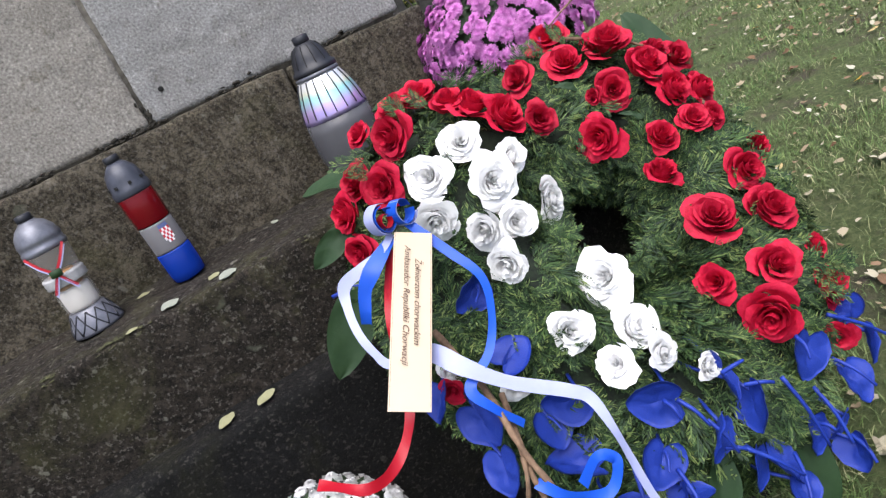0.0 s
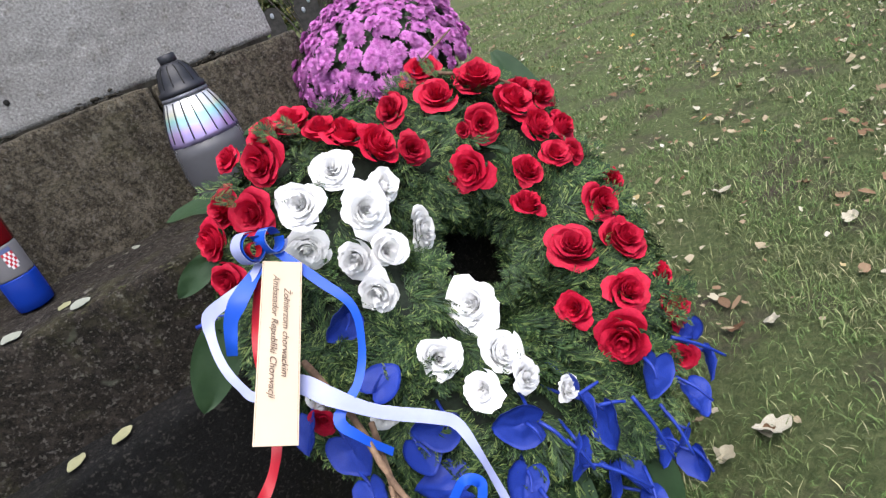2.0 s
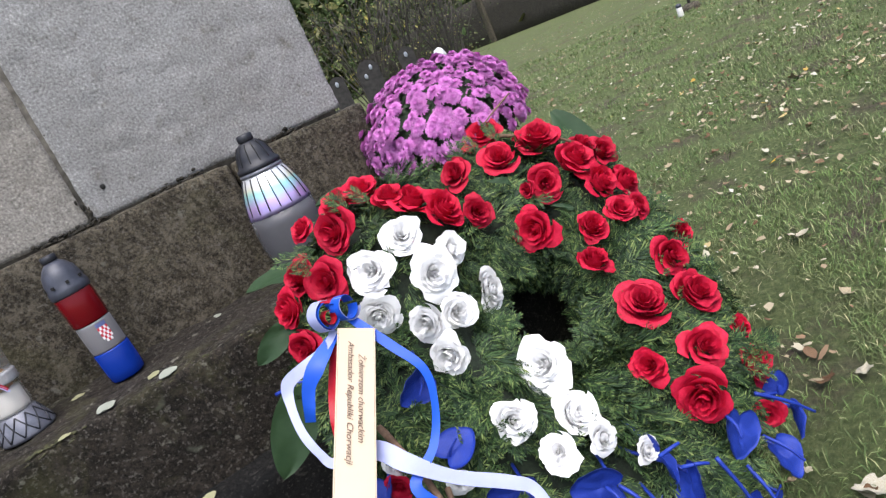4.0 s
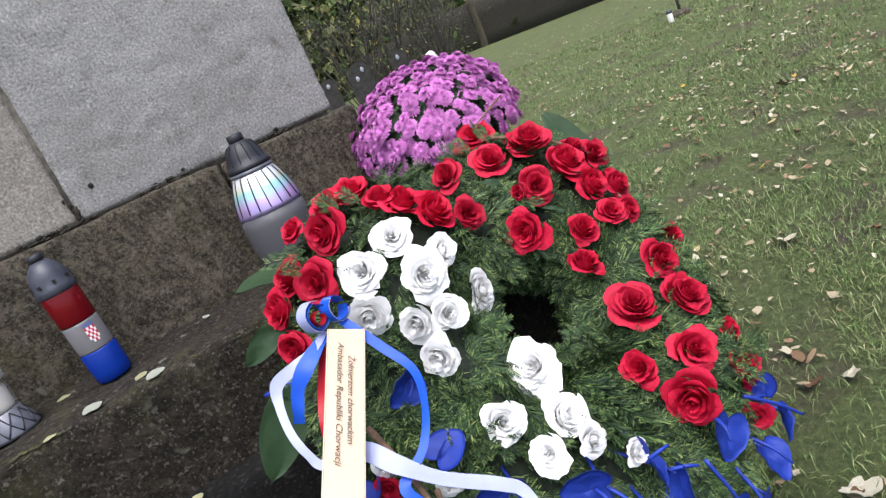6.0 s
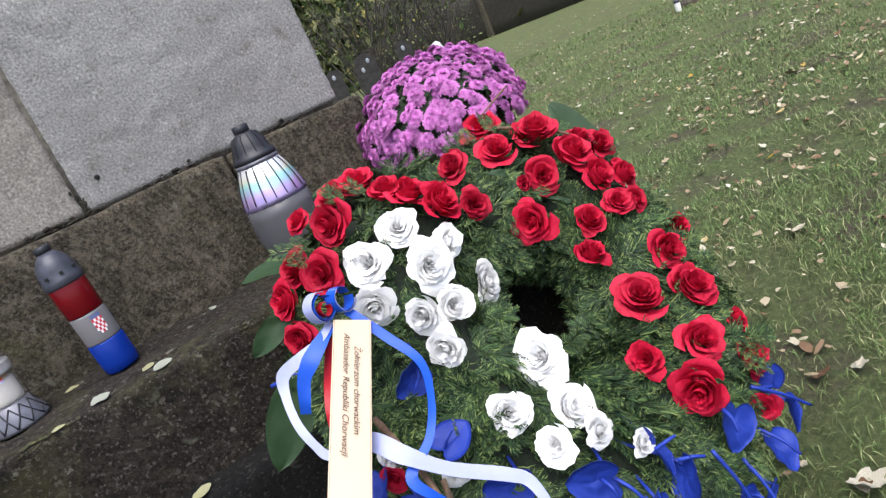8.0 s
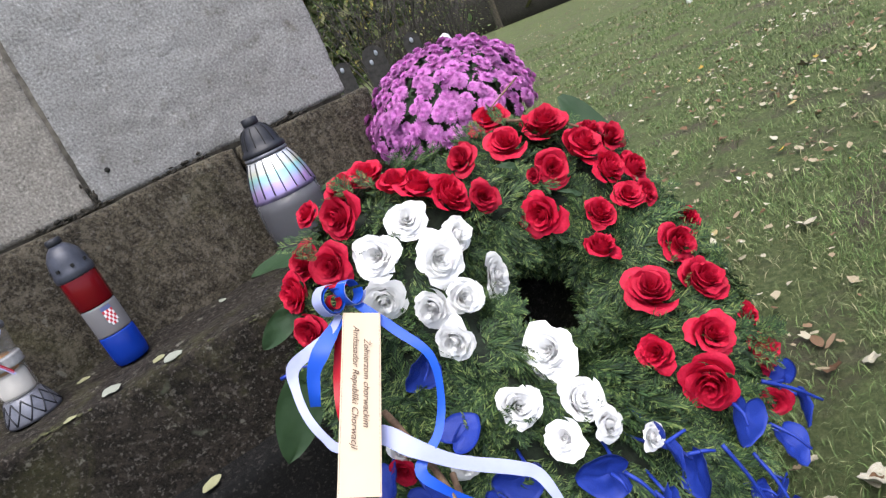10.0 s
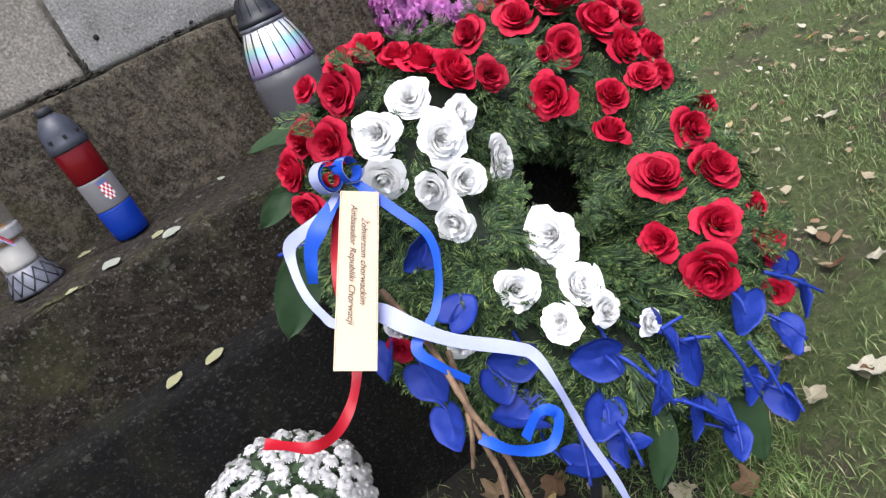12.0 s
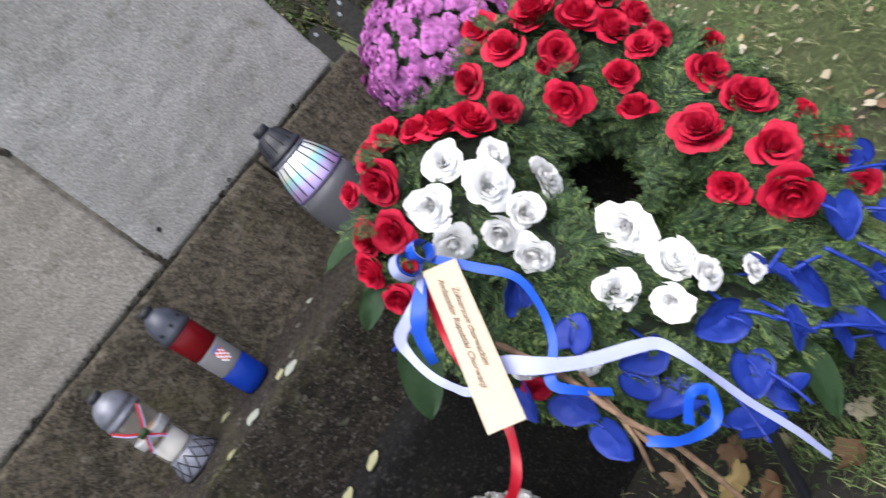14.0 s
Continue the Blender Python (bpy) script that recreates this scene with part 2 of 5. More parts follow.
k.colour(k.ramp(k.island(), [(0.0, (0.04, 0.065, 0.025)), (0.6, (0.10, 0.135, 0.05)), (0.9, (0.20, 0.20, 0.10)), (1.0, (0.36, 0.32, 0.08))]))
FARLEAF = k.m


# ---- building helpers ----
def mesh(name, verts, faces, material, smooth=True):
    me = bpy.data.meshes.new(name)
    me.from_pydata([tuple(v) for v in verts], [], [tuple(f) for f in faces])
    for m in material if isinstance(material, (list, tuple)) else (material,):
        me.materials.append(m)
    me.polygons.foreach_set("use_smooth", [smooth] * len(me.polygons))
    me.update()
    return me


def arrays(name, verts, quads, material, smooth=False):
    """A large mesh from an (n, 3) array and an (m, 3 or 4) array of corners."""
    me = bpy.data.meshes.new(name)
    m, side = quads.shape
    me.vertices.add(len(verts))
    me.vertices.foreach_set("co", verts.astype(np.float32).ravel())
    me.loops.add(m * side)
    me.loops.foreach_set("vertex_index", quads.astype(np.int32).ravel())
    me.polygons.add(m)
    me.polygons.foreach_set("loop_start", np.arange(0, m * side, side, dtype=np.int32))
    me.polygons.foreach_set("use_smooth", np.full(m, smooth))
    me.materials.append(material)
    me.update(calc_edges=True)
    me.validate()
    return me


def piece(name, me, parent=None, m=None, label=""):
    ob = new(name, me)
    ob.parent = parent
    if m is not None:
        ob.matrix_basis = m
    return tagged(ob, label)


def part(name, bm, material, parent, label="", smooth=True):
    me = bpy.data.meshes.new(name)
    bm.normal_update()
    bm.to_mesh(me)
    bm.free()
    me.materials.append(material)
    me.polygons.foreach_set("use_smooth", [smooth] * len(me.polygons))
    return piece(name, me, parent, None, label)


def lathe(profile, segs=40, ribs=0, depth=0.0):
    """A turned body from (radius, height) rows, with optional ribs round it."""
    bm = bmesh.new()
    rings = []
    for r, z in profile:
        rings.append([bm.verts.new(((r + (depth * (1 if i % 2 else -1) if ribs else 0)) * math.cos(2 * math.pi * i / segs), (r + (depth * (1 if i % 2 else -1) if ribs else 0)) * math.sin(2 * math.pi * i / segs), z)) for i in range(segs)])
    for a, b in zip(rings, rings[1:]):
        for i in range(segs):
            bm.faces.new((a[i], a[(i + 1) % segs], b[(i + 1) % segs], b[i]))
    for ring, flip in ((rings[0], True), (rings[-1], False)):
        bm.faces.new(ring[::-1] if flip else ring)
    return bm


def rough_block(size0, size1, cell, bevel, amp, scale, seed=0.0):
    """A stone block between two corners, with worn edges and an uneven face."""
    lo, hi = np.array(size0, float), np.array(size1, float)
    n = np.maximum(2, np.ceil((hi - lo) / cell)).astype(int)
    index, verts, faces = {}, [], []

    def vert(i):
        if i not in index:
            p = lo + (hi - lo) * np.array(i) / n
            q = np.clip(p, lo + bevel, hi - bevel)
            d = p - q
            length = np.linalg.norm(d)
            d = d / length if length > 0 else d
            p = q + d * min(length, bevel)
            s = Vector(p * scale) + Vector((seed, seed, seed))
            p = p + d * amp * (noise.noise(s) + 0.5 * noise.noise(s * 2.7) + 0.35 * noise.noise(s * 6.1))
            index[i] = len(verts)
            verts.append(p)
        return index[i]

    for ax in range(3):
        u, v = (ax + 1) % 3, (ax + 2) % 3
        for side in (0, n[ax]):
            for a in range(n[u]):
                for b in range(n[v]):
                    quad = []
                    for da, db in ((0, 0), (1, 0), (1, 1), (0, 1)):
                        i = [0, 0, 0]
                        i[ax], i[u], i[v] = int(side), a + da, b + db
                        quad.append(vert(tuple(i)))
                    faces.append(quad if side else quad[::-1])
    return verts, faces


def spline(points, steps):
    """A smooth line through points (Catmull-Rom)."""
    p = [np.array(q, float) for q in points]
    p = [2 * p[0] - p[1]] + p + [2 * p[-1] - p[-2]]
    out = []
    for a, b, c, d in zip(p, p[1:], p[2:], p[3:]):
        for i in range(steps):
            t = i / steps
            out.append(0.5 * (2 * b + (c - a) * t + (2 * a - 5 * b + 4 * c - d) * t * t + (3 * b - a - 3 * c + d) * t ** 3))
    out.append(p[-2])
    return out


def ribbon(points, width, facing=(0, 0, 1), twist=0.0, steps=8, axle=None):
    """A flat satin band along a line, 0.6 mm thick."""
    line = spline(points, steps)
    bm, rows = bmesh.new(), []
    for i, p in enumerate(line):
        ahead = Vector(line[min(i + 1, len(line) - 1)] - line[max(i - 1, 0)]).normalized()
        face = Matrix.Rotation(twist * math.sin(i * 0.22), 3, ahead) @ Vector(facing)
        side = Vector(axle).normalized() if axle else ahead.cross(face).normalized()
        up = side.cross(ahead).normalized()
        p = Vector(p)
        wide = width if isinstance(width, float) else float(np.interp(i / steps, range(len(width)), width))
        rows.append([[bm.verts.new(p + side * wide * s + up * (h + 0.0012 * s * s)) for s in (-0.5, -0.25, 0, 0.25, 0.5)] for h in (0.0003, -0.0003)])
    for a, b in zip(rows, rows[1:]):
        for j in range(4):
            bm.faces.new((a[0][j], a[0][j + 1], b[0][j + 1], b[0][j]))
            bm.faces.new((a[1][j + 1], a[1][j], b[1][j], b[1][j + 1]))
        for j, k2 in ((0, 0), (4, 4)):
            bm.faces.new((a[0][j], b[0][j], b[1][k2], a[1][k2]))
    bm.faces.new(rows[0][0] + rows[0][1][::-1])
    bm.faces.new(rows[-1][0] + rows[-1][1][::-1])
    bmesh.ops.recalc_face_normals(bm, faces=bm.faces)
    for e in bm.edges:
        if len(e.link_faces) == 2 and e.calc_face_angle(0) > 1.0:
            e.smooth = False
    return bm


def rod(points, r0, r1, steps=6, segs=7, knobs=0.0):
    """A tapered round stem along a line."""
    line = spline(points, steps)
    bm, rows = bmesh.new(), []
    for i, p in enumerate(line):
        ahead = Vector(line[min(i + 1, len(line) - 1)] - line[max(i - 1, 0)]).normalized()
        side = ahead.orthogonal().normalized()
        up = ahead.cross(side)
        r = r0 + (r1 - r0) * i / (len(line) - 1)
        r *= 1 + knobs * noise.noise(Vector(p) * 60)
        rows.append([bm.verts.new(Vector(p) + r * (math.cos(2 * math.pi * j / segs) * side + math.sin(2 * math.pi * j / segs) * up)) for j in range(segs)])
    for a, b in zip(rows, rows[1:]):
        best = min(range(segs), key=lambda s: (a[0].co - b[s].co).length)
        for j in range(segs):
            bm.faces.new((a[j], a[(j + 1) % segs], b[(j + 1 + best) % segs], b[(j + best) % segs]))
    bm.faces.new(rows[0][::-1])
    bm.faces.new(rows[-1])
    bmesh.ops.recalc_face_normals(bm, faces=bm.faces)
    return bm


def join(bms):
    out = bmesh.new()
    for b in bms:
        me = bpy.data.meshes.new("tmp")
        b.to_mesh(me)
        b.free()
        out.from_mesh(me)
        bpy.data.meshes.remove(me)
    return out


def thing(name, place, label, category, group="", kind=""):
    ob = new(name)
    ob.empty_display_size = 0.05
    ob.matrix_basis = place if isinstance(place, Matrix) else Matrix.Translation(place)
    return tagged(ob, label, category, group, kind)


def facing_up(place, normal, spin=0.0, size=1.0):
    """A pose whose z axis is the normal."""
    z = Vector(normal).normalized()
    return Matrix.Translation(place) @ z.to_track_quat("Z", "Y").to_matrix().to_4x4() @ Matrix.Rotation(spin, 4, "Z") @ Matrix.Scale(size, 4)


# ---- the monument and its steps ----
LEDGE, LOWER, PLINTH_TOP = 0.71, 0.505, 0.972
monument = thing("monument_wall", (0, 0, 0), "grey washed-concrete monument wall on a weathered plinth", "wall", kind="structure")
for name, a, b, mat, cell, bevel, amp, scale, seed in (
    ("slab", (-0.5645, 0.0, 0.977), (0.0, 0.5, 2.3), SLAB, 0.010, 0.006, 0.0024, 30, 1),
    ("slab", (-1.75, 0.001, 0.977), (-0.5705, 0.5, 2.3), SLAB_BROWN, 0.012, 0.006, 0.0024, 30, 5),
    ("joint_core", (-1.74, 0.0035, 0.95), (-0.012, 0.45, 2.28), MORTAR, 0.2, 0.004, 0.0, 1, 0),
    ("plinth_block", (-1.15, -0.032, LEDGE - 0.02), (-0.288, 0.52, PLINTH_TOP), PLINTH, 0.012, 0.008, 0.0035, 22, 2),
    ("plinth_block", (-2.0, -0.03, LEDGE - 0.02), (-1.154, 0.52, PLINTH_TOP), PLINTH, 0.02, 0.008, 0.0035, 22, 8),
    ("plinth_block", (-0.282, -0.020, LEDGE - 0.02), (0.043, 0.52, PLINTH_TOP - 0.002), PLINTH, 0.012, 0.008, 0.0035, 22, 11),
):
    piece(name, mesh(name, *rough_block(a, b, cell, bevel, amp, scale, seed), mat), monument)
bm = lathe([(0.0048, 0.0), (0.0052, 0.001), (0.0042, 0.002)], 14)
bmesh.ops.transform(bm, matrix=Matrix.Translation((-0.519, 0.001, 1.032)) @ Matrix.Rotation(radians(90), 4, "X"), verts=bm.verts)
part("dowel_hole", bm, SLOT_DARK, monument, "small dark hole")
MOSS = plain("dark_moss", (0.022, 0.019, 0.013), 0.95, vary=0.6, scale=90, bump=1.0)
rm = random.Random(9)
bms = []
for _ in range(620):
    low = rm.random() < 0.72
    if low:
        x, y, z = rm.uniform(-1.2, 0.0), rm.uniform(-0.012, 0.002), 0.974 + abs(rm.gauss(0, 0.005))
    else:
        x, y, z = -0.5675 + rm.gauss(0, 0.004), 0.002, rm.uniform(0.98, 1.45)
    if noise.noise(Vector((x * 9, z * 6, 3))) < -0.05:
        continue
    bm = bmesh.new()
    r0 = rm.uniform(0.0012, 0.0042)
    bmesh.ops.create_icosphere(bm, subdivisions=2, radius=1, matrix=Matrix.Translation((x, y, z)) @ Matrix.Diagonal((r0 * rm.uniform(1, 2.4) if low else r0, r0 * 0.7, r0 * rm.uniform(0.6, 1) if low else r0 * 2, 1)))
    for v0 in bm.verts:
        v0.co += Vector((1, 0.4, 1)) * 0.0016 * noise.noise(v0.co * 260)
    bms.append(bm)
part("moss", join(bms), MOSS, monument, "dark moss and grime in the joints")["kind"] = "stuff"
upper = tagged(new("step_upper", mesh("step_upper", *rough_block((-2.2, -0.305, 0.44), (0.30, 0.6, LEDGE), 0.014, 0.012, 0.005, 16, 3), STEP)), "weathered mossy stone step with lichen spots", "step", kind="structure")
MOSS_LIGHT = plain("yellow_green_moss", (0.050, 0.050, 0.020), 0.95, vary=0.7, scale=160, bump=1.0)
bms = []
for _ in range(520):
    x = rm.uniform(-1.25, -0.40) if rm.random() < 0.35 else rm.gauss(-0.98, 0.13)
    if noise.noise(Vector((x * 11, 2, 3))) < 0.0:
        continue
    y, z = -0.296 + rm.gauss(0, 0.007), LEDGE - 0.0005
    if y < -0.302:
        z -= 0.006
    bm = bmesh.new()
    r0 = rm.uniform(0.0012, 0.0036)
    bmesh.ops.create_icosphere(bm, subdivisions=2, radius=1, matrix=Matrix.Translation((x, y, z)) @ Matrix.Diagonal((r0 * rm.uniform(1, 1.8), r0, r0 * 0.35, 1)))
    for v0 in bm.verts:
        v0.co += Vector((1, 1, 0.5)) * 0.0022 * noise.noise(v0.co * 220)
    bms.append(bm)
part("edge_moss", join(bms), MOSS_LIGHT, upper, "yellow-green moss along the worn edge")["kind"] = "stuff"
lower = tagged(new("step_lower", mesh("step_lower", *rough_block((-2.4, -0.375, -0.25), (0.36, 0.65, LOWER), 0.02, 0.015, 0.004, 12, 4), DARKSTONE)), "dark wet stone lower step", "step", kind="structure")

# ---- the lawn ----
def ground_height(x, y):
    r = math.hypot(x, y)
    return 0.012 * noise.noise(Vector((x * 2.2, y * 2.2, 0))) + 0.05 * noise.noise(Vector((x * 0.25, y * 0.25, 7))) * min(1, max(0, r - 1.5) / 4)


steps_out = [0.0]
while steps_out[-1] < 900:
    steps_out.append(steps_out[-1] + 0.07 + steps_out[-1] * 0.055)
axis_line = [-v for v in steps_out[:0:-1]] + steps_out
side_n = len(axis_line)
verts = [(x + 0.5, y - 0.4, ground_height(x + 0.5, y - 0.4)) for y in axis_line for x in axis_line]
faces = [(j * side_n + i, j * side_n + i + 1, (j + 1) * side_n + i + 1, (j + 1) * side_n + i) for j in range(side_n - 1) for i in range(side_n - 1)]
tagged(new("ground", mesh("ground", verts, faces, TURF)), "autumn lawn of thin grass with bare soil patches", "lawn", kind="structure")
# soil strip by the step; the wreath's shade is put into its near-black colour
SOIL_SHADE = plain("shade_dark_soil", (0.013, 0.0115, 0.008), 0.95, vary=0.5, scale=70, bump=1.0)
verts, faces = [], []
for i in range(90):
    x = -2.45 + 2.85 * i / 89
    for j in range(13):
        front = -0.92 + 0.10 * noise.noise(Vector((x * 4, 0, 2))) + 1.3 * max(0, min(0.36, x + 0.15))
        y = front + (-0.36 - front) * j / 12
        rise = 0.010 if 0 < j else -0.03
        verts.append((x, y, ground_height(x, y) + rise + 0.008 * noise.noise(Vector((x * 18, y * 18, 4)))))
for i in range(89):
    for j in range(12):
        faces.append((i * 13 + j, (i + 1) * 13 + j, (i + 1) * 13 + j + 1, i * 13 + j + 1))
tagged(new("soil_strip", mesh("soil_strip", verts, faces, SOIL_SHADE)), "bare soil along the foot of the step, darkened for the shade under the wreath", "soil", kind="structure")


# ---- the wreath ----
W_E, W_UP, W_N, W_C = Vector((0.9904, 0.138, 0.0111)), Vector((-0.1045, 0.6928, 0.7135)), Vector((0.0908, -0.7078, 0.7005)), Vector((-0.0295, -0.6181, 0.5846))
W_M = Matrix.Translation(W_C) @ Matrix((W_E, W_UP, W_N)).transposed().to_4x4()
RING, TUBE, DEEP = 0.25, 0.19, 0.13
wreath = thing("wreath", W_M, "large funeral wreath of thuja with red, white and blue flowers", "wreath")


# places of the blooms on the ring: across, up the slope, radius, and the way each faces
RED_RIM = [(-0.197, 0.331, 0.039, -0.85, -0.06), (-0.267, 0.257, 0.033, -0.76, -0.21), (-0.280, 0.315, 0.032, -0.83, 0.17), (-0.329, 0.272, 0.033, -0.89, 0.13), (-0.350, 0.202, 0.028, -0.78, -0.23), (-0.216, 0.391, 0.025, -0.68, 0.34), (-0.128, 0.405, 0.033, -0.36, 0.35), (-0.086, 0.395, 0.037, -0.08, 0.39), (-0.082, 0.322, 0.033, -0.06, 0.34), (-0.058, 0.288, 0.034, 0.21, 0.13), (-0.029, 0.236, 0.040, 0.34, -0.24), (0.008, 0.196, 0.029, -0.27, -0.38), (0.041, 0.291, 0.030, -0.69, 0.18)]
RED_CROWN = [(0.213, 0.375, 0.046, -0.34, 0.23), (0.137, 0.270, 0.038, -0.32, 0.09), (0.246, 0.268, 0.052, -0.09, 0.22), (0.253, 0.178, 0.046, 0.17, -0.07), (0.344, 0.171, 0.033, -0.15, -0.36), (0.312, 0.203, 0.034, 0.19, 0.11), (0.243, 0.105, 0.038, 0.22, -0.45), (0.295, 0.084, 0.035, 0.25, -0.37), (0.215, 0.045, 0.034, -0.15, -0.09), (0.251, 0.025, 0.024, 0.11, -0.53), (0.152, 0.167, 0.039, -0.53, -0.36), (0.111, 0.178, 0.017, -0.88, 0.16), (0.070, 0.118, 0.042, -0.91, -0.01), (0.154, 0.056, 0.033, -0.11, -0.10), (0.114, 0.013, 0.034, 0.15, 0.15)]
RED_SIDE = [(0.201, -0.076, 0.037, -0.24, -0.37), (0.333, -0.042, 0.031, 0.12, -0.22), (0.098, -0.093, 0.046, -0.26, 0.23), (0.173, -0.143, 0.044, -0.04, -0.04), (0.236, -0.226, 0.027, 0.31, -0.26), (0.093, -0.209, 0.036, -0.27, -0.14), (0.193, -0.284, 0.038, 0.23, -0.36), (-0.002, -0.170, 0.033, -0.74, 0.18), (0.012, -0.256, 0.044, -0.87, -0.13), (0.116, -0.340, 0.030, -0.72, -0.40)]
RED_LOW = [(-0.378, -0.049, 0.020, -0.70, -0.43)]
WHITE_TOP = [(-0.126, 0.239, 0.040, -0.28, -0.23), (-0.075, 0.167, 0.038, 0.10, -0.56), (-0.134, 0.148, 0.041, -0.21, -0.56), (-0.212, 0.216, 0.043, -0.61, -0.22), (-0.054, 0.084, 0.037, 0.30, -0.64), (-0.255, 0.141, 0.036, -0.59, -0.67), (-0.215, 0.088, 0.037, -0.81, -0.32), (-0.152, 0.075, 0.032, -0.21, -0.50), (-0.225, 0.026, 0.038, -0.76, -0.44), (-0.119, -0.060, 0.044, -0.73, 0.16), (-0.220, -0.098, 0.036, -0.24, -0.31), (-0.141, -0.148, 0.038, 0.09, -0.33), (-0.143, -0.196, 0.025, 0.04, -0.49), (-0.210, -0.164, 0.033, -0.62, 0.04), (-0.110, -0.247, 0.022, 0.06, -0.49)]
WHITE_LOW = [(-0.320, -0.105, 0.023, -0.62, -0.54), (-0.367, -0.026, 0.019, -0.77, -0.48)]
# blue flowers: across, up the slope, radius, facing, and the heading of the tip in degrees
BLUE_NEAR = [(-0.281, 0.031, 0.029, 0.06, -0.78, -152), (-0.297, -0.067, 0.029, -0.34, 0.25, 1), (-0.395, -0.044, 0.028, -0.65, 0.52, -141), (-0.370, -0.100, 0.035, -0.79, 0.03, -98), (-0.389, -0.165, 0.032, -0.77, 0.32, -117), (-0.275, -0.159, 0.033, -0.51, -0.65, 156), (-0.306, -0.166, 0.029, 0.11, -0.17, -98), (-0.308, -0.224, 0.039, 0.36, 0.45, 130), (-0.194, -0.233, 0.035, -0.59, -0.51, 156), (-0.229, -0.289, 0.032, -0.09, -0.31, -139), (-0.156, -0.311, 0.032, 0.44, -0.66, -132), (-0.101, -0.242, 0.018, -0.96, 0.18, 82), (-0.105, -0.276, 0.021, 0.65, -0.13, -93)]
BLUE_SIDE = [(-0.095, -0.312, 0.034, -0.80, 0.58, -127), (0.035, -0.319, 0.036, 0.03, -0.50, -130), (0.084, -0.390, 0.032, 0.18, -0.06, -98), (0.182, -0.324, 0.025, -0.58, 0.68, 17), (0.157, -0.371, 0.030, 0.59, -0.46, -114), (-0.023, -0.397, 0.029, 0.30, -0.46, -124), (0.014, -0.413, 0.024, 0.18, -0.86, -152), (0.000, -0.448, 0.027, -0.84, 0.47, -119), (-0.127, -0.373, 0.030, 0.51, -0.54, -124), (-0.098, -0.393, 0.031, 0.51, 0.18, -79), (-0.103, -0.433, 0.026, 0.15, -0.15, -114), (-0.289, -0.318, 0.036, 0.41, 0.57, -47), (-0.234, -0.337, 0.023, -0.80, 0.56, -124), (-0.214, -0.345, 0.020, 0.22, 0.71, -34)]
STALKS = [((-0.192, -0.236, 0.017), (-0.196, -0.265, 0.022)), ((-0.163, -0.288, 0.009), (-0.157, -0.341, -0.003)), ((-0.109, -0.260, 0.026), (-0.082, -0.266, 0.041)), ((-0.095, -0.289, 0.021), (-0.069, -0.310, 0.033)), ((0.021, -0.292, 0.017), (0.005, -0.324, 0.022)), ((0.078, -0.350, -0.038), (0.083, -0.411, -0.025)), ((0.103, -0.303, -0.004), (0.169, -0.385, -0.026)), ((-0.044, -0.314, 0.017), (-0.042, -0.417, -0.025)), ((-0.000, -0.353, -0.012), (-0.014, -0.434, -0.025)), ((0.004, -0.430, -0.040), (-0.011, -0.469, -0.026)), ((-0.142, -0.342, -0.013), (-0.101, -0.416, -0.025)), ((-0.080, -0.393, -0.037), (-0.124, -0.445, -0.026)), ((-0.261, -0.266, -0.034), (-0.311, -0.338, -0.026)), ((-0.221, -0.307, -0.032), (-0.241, -0.367, -0.026)), ((-0.178, -0.246, 0.018), (-0.171, -0.294, 0.019)), ((-0.422, 0.165, -0.040), (-0.375, 0.146, -0.025)), ((-0.020, -0.390, -0.040), (-0.018, -0.409, -0.025)), ((-0.162, -0.328, -0.012), (-0.147, -0.344, -0.002))]
# the uneven outer outline of the wreath, as a radius by angle
OUT_ANGLE = (-180, -165, -147, -136, -115, -100, -85, -65, -41, -12, 0, 12, 24, 40, 52, 60, 70, 80, 93, 110, 130, 147, 163, 180)
OUT_RADIUS = (0.37, 0.38, 0.375, 0.395, 0.415, 0.425, 0.385, 0.365, 0.335, 0.34, 0.345, 0.375, 0.44, 0.465, 0.48, 0.455, 0.39, 0.385, 0.425, 0.45, 0.44, 0.42, 0.395, 0.37)


def outline(a, b):
    """How far the wreath reaches in the direction of a place on it, against an even ring."""
    return (float(np.interp(math.degrees(math.atan2(b, a)), OUT_ANGLE, OUT_RADIUS)) - 0.06) / 0.38


def even(a, b):
    return 0.06 + (math.hypot(a, b) - 0.06) / outline(a, b)


def uneven(p):
    rho = math.hypot(p.x, p.y)
    if rho < 0.06:
        return p
    f = (0.06 + (rho - 0.06) * outline(p.x, p.y)) / rho
    return Vector((p.x * f, p.y * f, p.z))


def ring_height(a, b):
    q = (even(a, b) - RING) / TUBE
    return max(DEEP * math.sqrt(max(0.0, 1 - q * q)) - DEEP, -0.07)


HOLE = Vector((0.028, 0.036, 0))


def open_middle(p, least):
    """Keeps a place out of the wreath's open middle."""
    d = Vector((p.x, p.y, 0)) - HOLE
    if d.length < least:
        d = d.normalized() * least
    return Vector((HOLE.x + d.x, HOLE.y + d.y, p.z))


# near-black green ring that fills the gaps under the sprays
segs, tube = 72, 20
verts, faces = [], []
